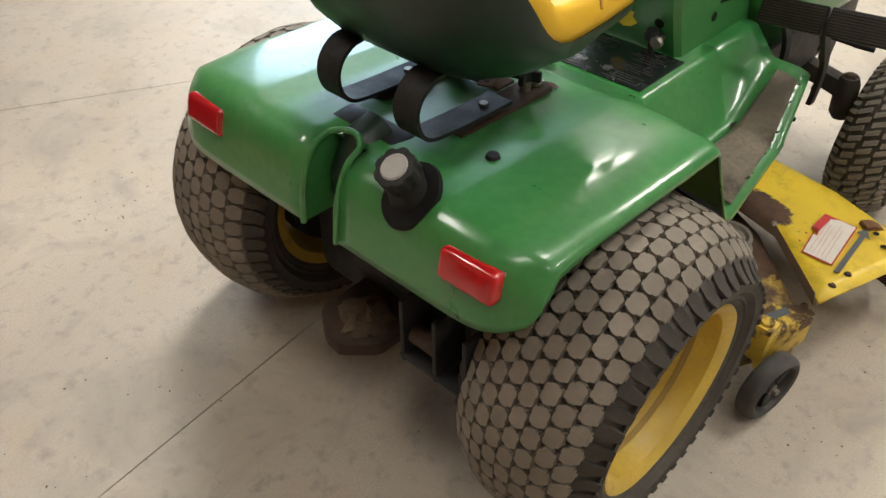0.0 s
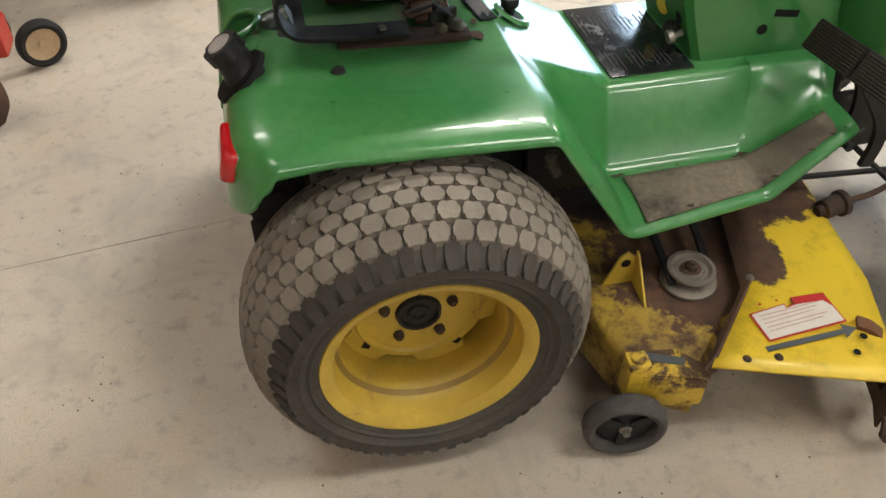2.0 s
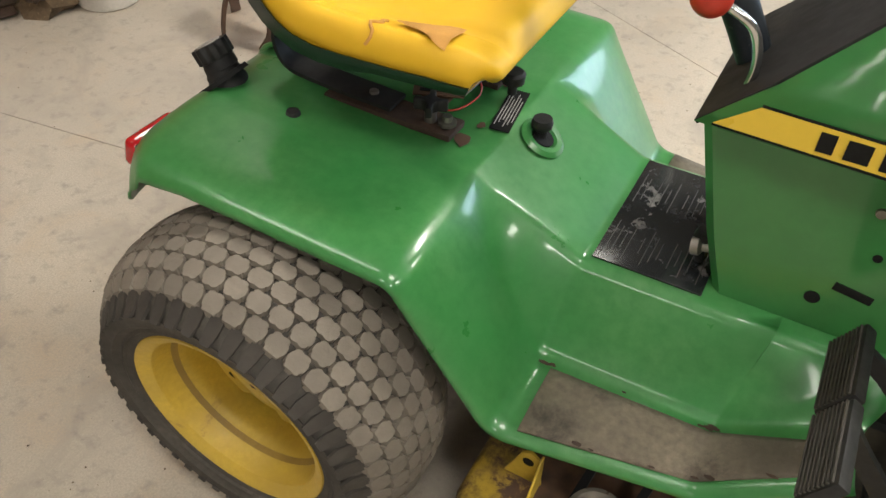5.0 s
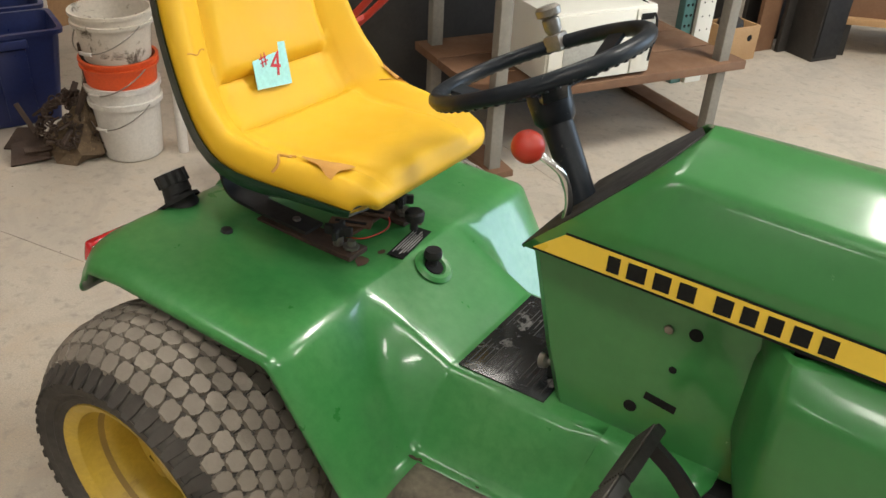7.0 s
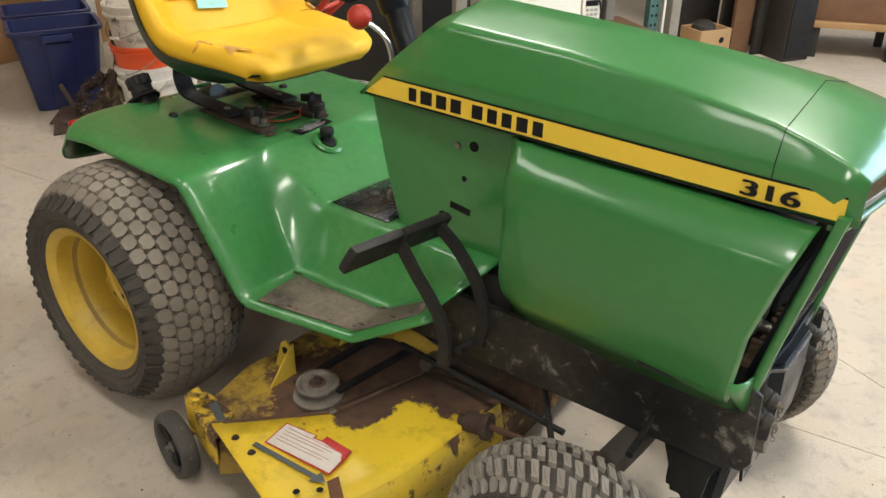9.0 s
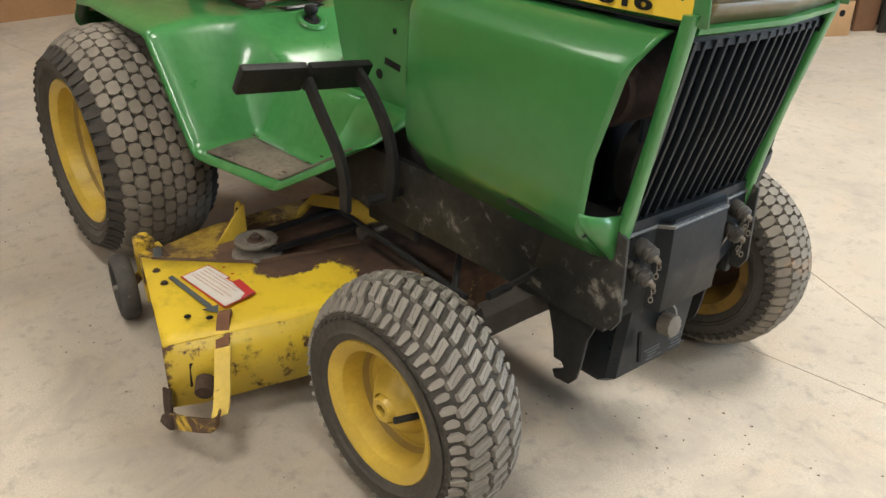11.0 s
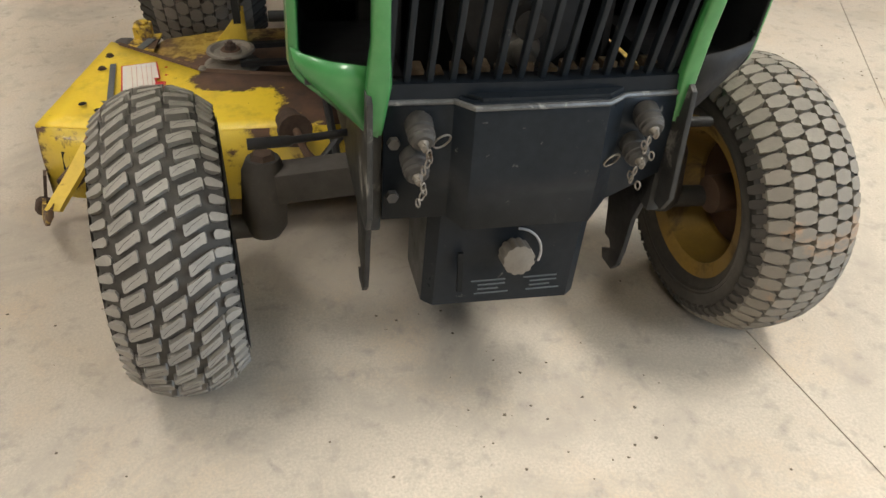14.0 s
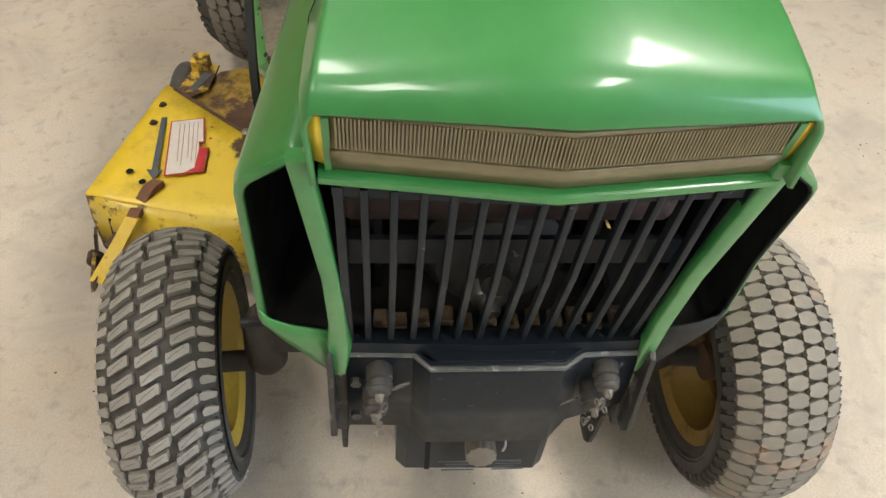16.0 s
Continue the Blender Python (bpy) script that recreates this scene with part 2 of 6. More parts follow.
CHUTE_PAINT = deck_paint("rusted_chute_paint", ((0.70, -0.17, 0.17, 0.10), (0.62, -0.31, 0.060, 0.115)), 0.655, (0.78, 0.56, 0.035), (0.70, 0.49, 0.035))
SHELL_PAINT = deck_paint("rusted_shell_paint", ((0.52, -0.30, 0.16, 0.16), (0.60, 0.0, 0.30, 0.30)), 0.435, (0.52, 0.35, 0.035), (0.30, 0.19, 0.035), 0.16, 14)
SKIRT_PAINT = deck_paint("blistered_skirt_paint", ((0.80, -0.30, 0.02, 0.02), (0.72, -0.63, 0.02, 0.03)), 0.56, (0.70, 0.50, 0.035), (0.54, 0.38, 0.04), 0.10, 34)


# ---- mesh helpers ----
def part(name, bm, material, parent=None, label="", at=None, sharp=38):
    bmesh.ops.recalc_face_normals(bm, faces=bm.faces)
    me = bpy.data.meshes.new(name)
    bm.to_mesh(me)
    bm.free()
    if sharp:
        me.shade_smooth()
        me.set_sharp_from_angle(angle=radians(sharp))
    me.materials.append(material)
    ob = new(name, me)
    ob.parent = parent
    if at is not None:
        ob.matrix_basis = at
    return tagged(ob, label)


def thing(name, label, category, at=None, group="", kind=""):
    ob = new(name)
    ob.empty_display_size = 0.1
    ob.matrix_basis = SCALE @ (at if at is not None else Matrix())
    return tagged(ob, label, category, group, kind)


def add_box(bm, m, sx, sy, sz, bevel=0.0, segs=2):
    r = bmesh.ops.create_cube(bm, size=1, matrix=m @ Matrix.Diagonal((sx, sy, sz, 1)))
    if bevel:
        edges = {e for v in r["verts"] for e in v.link_edges}
        bmesh.ops.bevel(bm, geom=list(edges), offset=bevel, segments=segs, profile=0.6, affect="EDGES")


def box(x0, x1, y0, y1, z0, z1, bevel=0.004, segs=2):
    bm = bmesh.new()
    add_box(bm, Matrix.Translation(((x0 + x1) / 2, (y0 + y1) / 2, (z0 + z1) / 2)), x1 - x0, y1 - y0, z1 - z0, bevel, segs)
    return bm


def loft(bm, rings, close=False, caps=False):
    vs = [[bm.verts.new(p) for p in ring] for ring in rings]
    n = len(rings[0])
    for a, b in zip(vs, vs[1:]):
        for j in range(n if close else n - 1):
            k = (j + 1) % n
            bm.faces.new((a[j], a[k], b[k], b[j]))
    if caps:
        bm.faces.new(vs[0])
        bm.faces.new(list(reversed(vs[-1])))
    return bm


def add_tube(bm, pts, r, seg=10, caps=True):
    pts = [Vector(p) for p in pts]
    rings, ref = [], None
    for i, p in enumerate(pts):
        d = (pts[min(i + 1, len(pts) - 1)] - pts[max(i - 1, 0)]).normalized()
        ref = ref or (Vector((0, 0, 1)) if abs(d.z) < 0.9 else Vector((1, 0, 0)))
        u = (ref - d * ref.dot(d)).normalized()
        ref = u
        w = d.cross(u)
        rr = r[i] if isinstance(r, (list, tuple)) else r
        rings.append([p + (u * math.cos(a) + w * math.sin(a)) * rr for a in (2 * math.pi * k / seg for k in range(seg))])
    loft(bm, rings, True, caps)
    return bm


def tube(pts, r, seg=10):
    return add_tube(bmesh.new(), pts, r, seg)


def curve_pts(pts, n=8):
    """A smooth line through the given points (Catmull-Rom)."""
    P = [Vector(p) for p in pts]
    P = [2 * P[0] - P[1]] + P + [2 * P[-1] - P[-2]]
    out = []
    for i in range(1, len(P) - 2):
        a, b, c, d = P[i - 1:i + 3]
        for k in range(n):
            t = k / n
            out.append(0.5 * (2 * b + (c - a) * t + (2 * a - 5 * b + 4 * c - d) * t * t + (3 * b - a - 3 * c + d) * t ** 3))
    return out + [P[-2]]


def add_strip(bm, pts, width, thick, side):
    """A flat bar bent along pts; side: the direction of its width."""
    pts, s = [Vector(p) for p in pts], Vector(side).normalized()
    rings = []
    for i, p in enumerate(pts):
        d = (pts[min(i + 1, len(pts) - 1)] - pts[max(i - 1, 0)]).normalized()
        nrm = d.cross(s).normalized()
        rings.append([p + s * a * width / 2 + nrm * b * thick / 2 for a, b in ((-1, -1), (1, -1), (1, 1), (-1, 1))])
    return loft(bm, rings, True, True)


def add_turned(bm, m, profile, seg=32, close=False):
    """A body of revolution round the local z of m; profile: (radius, z) pairs."""
    rings = [[m @ Vector((r * math.cos(a), r * math.sin(a), z)) for r, z in profile] for a in (2 * math.pi * k / seg for k in range(seg))]
    vs = [[bm.verts.new(p) for p in ring] for ring in rings]
    n = len(profile)
    for i in range(seg):
        a, b = vs[i], vs[(i + 1) % seg]
        for j in range(n if close else n - 1):
            k = (j + 1) % n
            bm.faces.new((a[j], a[k], b[k], b[j]))
    bmesh.ops.remove_doubles(bm, verts=bm.verts, dist=1e-6)
    return bm


def turned(m, profile, seg=32, close=False):
    return add_turned(bmesh.new(), m, profile, seg, close)


def add_plate(bm, m, outline, thick, bevel=0.0):
    """A flat plate: outline in the local xy of m, thickness along its local z."""
    vs = [bm.verts.new(m @ Vector((x, y, 0))) for x, y in outline]
    f = bm.faces.new(vs)
    r = bmesh.ops.extrude_face_region(bm, geom=[f])
    bmesh.ops.translate(bm, verts=[g for g in r["geom"] if isinstance(g, bmesh.types.BMVert)], vec=(m.to_3x3() @ Vector((0, 0, thick))))
    if bevel:
        done = set(vs) | {g for g in r["geom"] if isinstance(g, bmesh.types.BMVert)}
        bmesh.ops.bevel(bm, geom=list({e for v in done for e in v.link_edges}), offset=bevel, segments=2, profile=0.6, affect="EDGES")
    return bm


def plate(m, outline, thick, bevel=0.0):
    return add_plate(bmesh.new(), m, outline, thick, bevel)


def axes(origin, ex, ey):
    ex, ey = Vector(ex).normalized(), Vector(ey)
    ez = ex.cross(ey).normalized()
    ey = ez.cross(ex)
    m = Matrix((ex, ey, ez)).transposed().to_4x4()
    m.translation = origin
    return m


def rounded(poly, radii, segs=6, span=4):
    """A polyline in 2D with its inner corners rounded; straight runs get span points, so equal counts give equal lengths."""
    P = [Vector(p) for p in poly]
    out = [P[0]]
    ends = [P[0]]
    arcs = []
    for i in range(1, len(P) - 1):
        a, b = (P[i - 1] - P[i]).normalized(), (P[i + 1] - P[i]).normalized()
        half = math.acos(max(-1, min(1, a.dot(b)))) / 2
        t = min(radii[i - 1] / math.tan(half), 0.45 * (P[i - 1] - P[i]).length, 0.45 * (P[i + 1] - P[i]).length)
        s, e = P[i] + a * t, P[i] + b * t
        arcs.append([s.lerp(P[i], k / segs).lerp(P[i].lerp(e, k / segs), k / segs) for k in range(segs + 1)])
    cur = P[0]
    for arc in arcs:
        out += [cur.lerp(arc[0], k / span) for k in range(1, span)] + arc
        cur = arc[-1]
    return out + [cur.lerp(P[-1], k / span) for k in range(1, span + 1)]


def lettering(name, words, size, m, material, parent, label="", bold=0.0):
    cu = bpy.data.curves.new(name, "FONT")
    cu.body, cu.size, cu.extrude, cu.align_x, cu.align_y = words, size, 0.0004, "CENTER", "CENTER"
    tmp = bpy.data.objects.new(name, cu)
    me = bpy.data.meshes.new_from_object(tmp)
    bpy.data.objects.remove(tmp)
    if bold:
        bm = bmesh.new()
        for k in (-1, 0, 1):
            step_me = me.copy()
            step_me.transform(Matrix.Translation((k * bold, 0, k * 0.0002)))
            bm.from_mesh(step_me)
        bm.to_mesh(me)
        bm.free()
    me.transform(m)
    me.materials.append(material)
    ob = new(name, me)
    ob.parent = parent
    return tagged(ob, label)


# ---- the building ----
def cut_floor():
    """Concrete slabs, parted by two sawn joints that cross in front of the tractor."""
    base = box(-3.2, 7.2, -6.2, 5.2, -0.20, -0.012, 0)
    floor = tagged(part("floor", base, JOINT, None, "worn grey-beige concrete slab floor with sawn joints", sharp=0), kind="structure")
    j1, j2 = (0.228 * K, 0.125), (1.285 * K, -0.470)
    cx = (j2[0] - j1[0]) / (j1[1] - j2[1])
    cross = Vector((cx, j1[0] + j1[1] * cx))
    at = lambda j, x: Vector((x, j[0] + j[1] * x))
    w, e = -3.2, 7.2
    for poly in (
        [(w, -6.2), (e, -6.2), at(j2, e), cross, at(j1, w)],
        [at(j1, w), cross, at(j2, w)],
        [at(j2, w), cross, at(j1, e), (e, 5.2), (w, 5.2)],
        [cross, at(j2, e), at(j1, e)],
    ):
        pts = [Vector(p) for p in poly]
        c = sum(pts, Vector((0, 0))) / len(pts)
        n = len(pts)
        shrunk = []
        for i in range(n):
            a, b, d = pts[i - 1], pts[i], pts[(i + 1) % n]
            n1 = Vector((-(b - a).y, (b - a).x)).normalized()
            n2 = Vector((-(d - b).y, (d - b).x)).normalized()
            if n1.dot(c - b) < 0:
                n1 = -n1
            if n2.dot(c - b) < 0:
                n2 = -n2
            k = (n1 + n2) / max(1 + n1.dot(n2), 0.2)
            shrunk.append(b + k * 0.0012)
        part("slab", plate(Matrix.Translation((0, 0, -0.010)), [tuple(p) for p in shrunk], 0.010, 0), CONCRETE, floor, sharp=0)


cut_floor()
WALL = surface("painted_wall", (0.26, 0.24, 0.21), (0.22, 0.20, 0.17), 2, 0.8, 0, 0, 0.05, 30)
PLY = surface("plywood", (0.36, 0.20, 0.09), (0.30, 0.16, 0.07), 5, 0.7, 0, 0, 0.05, 40)
CEILING = surface("ceiling_board", (0.32, 0.30, 0.27), (0.28, 0.265, 0.235), 2, 0.85, 0, 0, 0.03, 30)
LAMP = bpy.data.materials.new("lamp_diffuser")
LAMP.use_nodes = True
LAMP.node_tree.nodes["Principled BSDF"].inputs["Emission Color"].default_value = (*WARM, 1)
LAMP.node_tree.nodes["Principled BSDF"].inputs["Emission Strength"].default_value = 9


def structure(name, bm, material, label):
    return tagged(part(name, bm, material, None, label, sharp=0), kind="structure")


structure("wall_west", box(-3.2, -3.05, -6.2, 5.2, 0, CEIL, 0), PLY, "brown plywood-lined workshop wall")
north = bmesh.new()
for x0, x1, z0, z1 in ((-3.05, 2.6, 0, CEIL), (6.0, 7.2, 0, CEIL), (2.6, 6.0, 3.1, CEIL)):
    add_box(north, Matrix.Translation(((x0 + x1) / 2, 5.125, (z0 + z1) / 2)), x1 - x0, 0.15, z1 - z0)
structure("wall_north", north, WALL, "painted workshop wall with an open vehicle doorway")
structure("wall_south", box(-3.05, 7.2, -6.2, -6.05, 0, CEIL, 0), WALL, "plain painted workshop wall")
structure("wall_east", box(7.05, 7.2, -6.05, 5.05, 0, CEIL, 0), WALL, "plain painted workshop wall")
structure("ceiling", box(-3.2, 7.2, -6.2, 5.2, CEIL, CEIL + 0.12, 0), CEILING, "pale board ceiling")
# Housings for all lamps, the two added fill lamps included.
for fx, fy, _ in FIXTURES:
    lamp = thing("ceiling_light", "unseen rectangular ceiling light with a glowing diffuser", "lamp", Matrix.Translation(Vector((fx, fy, CEIL)) / K), "ceiling lights")
    fr = bmesh.new()
    add_box(fr, Matrix.Translation((0, 0, -0.045)), 1.26, 0.60, 0.09, 0.006)
    part("housing", fr, WHITE, lamp)
    df = bmesh.new()
    add_box(df, Matrix.Translation((0, 0, -0.096)), 1.18, 0.52, 0.012, 0.003)
    part("diffuser", df, LAMP, lamp, "glowing white diffuser")


# ---- crumbs and dirt on the floor ----
CRUMB = surface("dry_dirt", (0.17, 0.135, 0.095), (0.09, 0.072, 0.052), 30, 0.95)
crumbs = bmesh.new()
rnd = random.Random(21)
for cx, cy, spread, count in ((-.23, .82, .07, 46), (-.64, .27, .10, 12), (-.43, .30, .06, 8), (.31, -.64, .03, 6), (-.61, -.22, .03, 10), (.28, -.63, .04, 8), (-.34, -.57, .10, 10), (1.29, .01, .08, 26), (1.05, -.09, .04, 6), (-.28, -.60, .04, 6), (.39, .98, .10, 40), (1.25, .25, .25, 30), (.6, -.9, .5, 40), (-.6, .7, .6, 60), (1.3, -.5, .4, 30)):
    for i in range(count):
        x, y, r = K * (cx + rnd.gauss(0, spread)), K * (cy + rnd.gauss(0, spread)), rnd.uniform(.0007, .0024) * K
        top = crumbs.verts.new((x, y, r * .8))
        ring = [crumbs.verts.new((x + r * rnd.uniform(.7, 1.5) * math.cos(a), y + r * rnd.uniform(.7, 1.5) * math.sin(a), 0.0002)) for a in (0, 1.25, 2.5, 3.8, 5.0)]
        for q in range(5):
            crumbs.faces.new((ring[q], ring[(q + 1) % 5], top))
tagged(part("dirt_crumbs", crumbs, CRUMB, None, "scattered dry crumbs of dirt on the floor"), category="dirt", kind="stuff")


# ---- garden tractor ----
tractor = thing("garden_tractor", "worn green garden tractor with yellow wheels and seat, parked on concrete", "tractor", pose(0, -.036, 0, -2.5, 0, .7))


def fender_pan():
    outer = rounded([(-.280, .458), (-.262, .582), (.186, .557), (.324, .338), (.571, .340), (.725, .428)], (.085, .050, .028, .02), 8, 5)
    inner = rounded([(-.280, .458), (-.262, .577), (.172, .553), (.340, .470), (.60, .470), (.76, .470)], (.085, .03, .02, .02), 8, 5)
    lateral = [(0, 0, 0), (.018, 0, 0), (.034, 0, 0), (.07, 0, 0), (.10, 0, 0), (.126, 0, 0), (.135, .02, 0), (.143, .10, 0), (.168, .5, 0), (.194, .90, 0), (.204, .98, 0), (.214, 1, 0),
               (.25, 1, .001), (.280, 1, .004), (.303, 1, .009), (.323, 1, .016), (.340, 1, .026), (.352, 1, .038), (.359, 1, .052), (.362, 1, .068)]
    rows = []
    for i, (o, c) in enumerate(zip(outer, inner)):
        a, b = outer[max(i - 1, 0)], outer[min(i + 1, len(outer) - 1)]
        tang = (b - a).normalized()
        nrm = Vector((-tang.y, tang.x))
        edge = np.interp(o.x, [-.27, .19, .322, .571, .725], [.364, .364, .348, .312, .276])
        depth = np.interp(o.x, [-.206, -.15, .12, .20, .31, .75], [.57, .42, .38, .36, .34, .30])
        if o.x < -.2:
            depth = np.interp(o.y, [.458, .48, .50, .527, .55, .567, .579], [-.69, -.41, -.16, .18, .46, .63, .57])
        behind = max(0, min(1, (-.20 - o.x) / .06))
        row = []
        for s, bl, dr in lateral:
            turn = max(0, min(1, (o.x - .08) / .18))
            # on top the seat platform lies in a shallow recess with a short step
            flat_top = max(0, min(1, (.165 - o.x) / .04))
            bl = bl * (1 - flat_top) + flat_top * max(0, min(1, (s - .170) / .020))
            p = c.lerp(o, bl) - Vector((0, 1)).lerp(nrm, turn * turn * (3 - 2 * turn)).normalized() * dr * depth * bl
            y = s if s <= .214 else .214 + (s - .214) * (edge - .214) / (.362 - .214)
            row.append((p.x + behind * .040 * max(0, (s - .285) / .077) ** 2, y, p.y))
        wide = np.interp(o.x, [-.27, .15, .33, .75], [.018, .030, .046, .034])
        rows.append([(x, -y, z) for x, y, z in reversed(row)] + [(x, y + wide * max(0, (y - .214) / .148), z) for x, y, z in row[1:]])
    bm = loft(bmesh.new(), rows)
    bm.faces.ensure_lookup_table()
    gone = [f for f in bm.faces if f.calc_center_median().x < -.200 and abs(f.calc_center_median().y) < .035]
    bmesh.ops.delete(bm, geom=gone, context="FACES")
    ob = part("fender_pan", bm, GREEN_WORN, tractor, "one-piece glossy green fender pan with footrests", sharp=80)
    so = ob.modifiers.new("thickness", "SOLIDIFY")
    so.thickness, so.offset = 0.004, 0
    # rolled lip round the rear notch
    lip = curve_pts([(-.281, -.036, .455), (-.272, -.036, .520), (-.250, -.035, .568), (-.218, -.030, .584), (-.204, 0, .588), (-.218, .030, .584), (-.250, .035, .568), (-.272, .036, .520), (-.281, .036, .455)], 6)
    part("notch_lip", tube(lip, .0048, 8), GREEN_WORN, ob, "rolled green lip of the rear notch")
    for y in (-.038, .038):
        part("notch_wall", plate(axes((-.282, y, .455), (1, 0, 0), (0, 0, 1)), [(0, 0), (.060, .0), (.085, .120), (.035, .116), (.012, .06)], .003, .0008), GREEN_WORN, ob)
    return ob


pan = fender_pan()


def foot_mat(side):
    rows = []
    prof = rounded([(.350, .3435), (.570, .3445), (.700, .4190)], (.02,), 6, 6)
    for p in prof:
        edge = np.interp(p.x, [.35, .571, .725], [.334, .296, .262]) + (.030 if side > 0 else 0)
        inn = np.interp(p.x, [.35, .571, .70], [.226, .222, .224])
        rows.append([(p.x, side * (inn + (edge - inn) * k / 8), p.y + .0012 - float(np.interp(k / 8, [0, .35, .65, 1], [0, .001, .004, .0105]))) for k in range(9)])
    ob = part("foot_mat", loft(bmesh.new(), rows), MAT, pan, "dusty grey-brown grip mat")
    so = ob.modifiers.new("thickness", "SOLIDIFY")
    so.thickness, so.offset = 0.003, 0
    rnd = random.Random(31)
    bm = bmesh.new()
    for k in range(24):
        p = prof[rnd.randrange(len(prof))]
        edge = np.interp(p.x, [.35, .571, .725], [.338, .300, .266])
        inn = np.interp(p.x, [.35, .571, .70], [.220, .216, .218])
        x, y = p.x + rnd.uniform(-.012, .012), rnd.choice((edge, inn, inn)) + rnd.uniform(-.004, .004)
        z = float(np.interp(x, [q.x for q in prof], [q.y for q in prof]))
        r = rnd.uniform(.002, .006)
        ring = [bm.verts.new((x + r * rnd.uniform(.8, 1.9) * math.cos(a), side * (y + r * rnd.uniform(.4, .8) * math.sin(a)), z + .0016 + (.0005 * k / 34))) for a in np.linspace(0, 2 * math.pi, 8)[:-1]]
        bm.faces.new(ring)
    tagged(part("rust_chip", bm, RUST_DARK, pan, "rusty chips in the paint beside the mat", sharp=0), kind="stuff")


foot_mat(-1)
foot_mat(1)


def tail_light(side):
    m = axes((-.258, -.277, .531) if side < 0 else (-.254, .276, .530), (0, -1, side * -.03), (.24, 0, 1))
    body = bmesh.new()
    add_box(body, m, .089, .043, .003, .001)
    light = part("tail_light", body, CHROME, tractor, "red tail light in a thin bright bezel")
    lens = bmesh.new()
    add_box(lens, m @ Matrix.Translation((0, 0, .010)), .092, .046, .025, .011, 4)
    part("lens", lens, RED, light, "glossy red plastic lens")


tail_light(-1)
tail_light(1)


def lug(bm, place, outline, low, high, shrink):
    """A tread block: outline in (along, across); place(along, across, height) puts it on the tyre."""
    n = len(outline)
    ca, cc = sum(p[0] for p in outline) / n, sum(p[1] for p in outline) / n
    a = [bm.verts.new(place(u, v, low)) for u, v in outline]
    b = [bm.verts.new(place(ca + (u - ca) * shrink, cc + (v - cc) * shrink, high)) for u, v in outline]
    bm.faces.new(b)
    for i in range(n):
        k = (i + 1) % n
        bm.faces.new((a[i], a[k], b[k], b[i]))


RIM_DUST = surface("dusty_rim_paint", (0.36, 0.235, 0.045), (0.24, 0.155, 0.040), 14, 0.6, 0, 0, 0.1, 80)
SHOULDER = surface("shoulder_rubber", (0.060, 0.052, 0.043), (0.032, 0.028, 0.024), 12, 0.85, 0, 0, 0.2, 120)


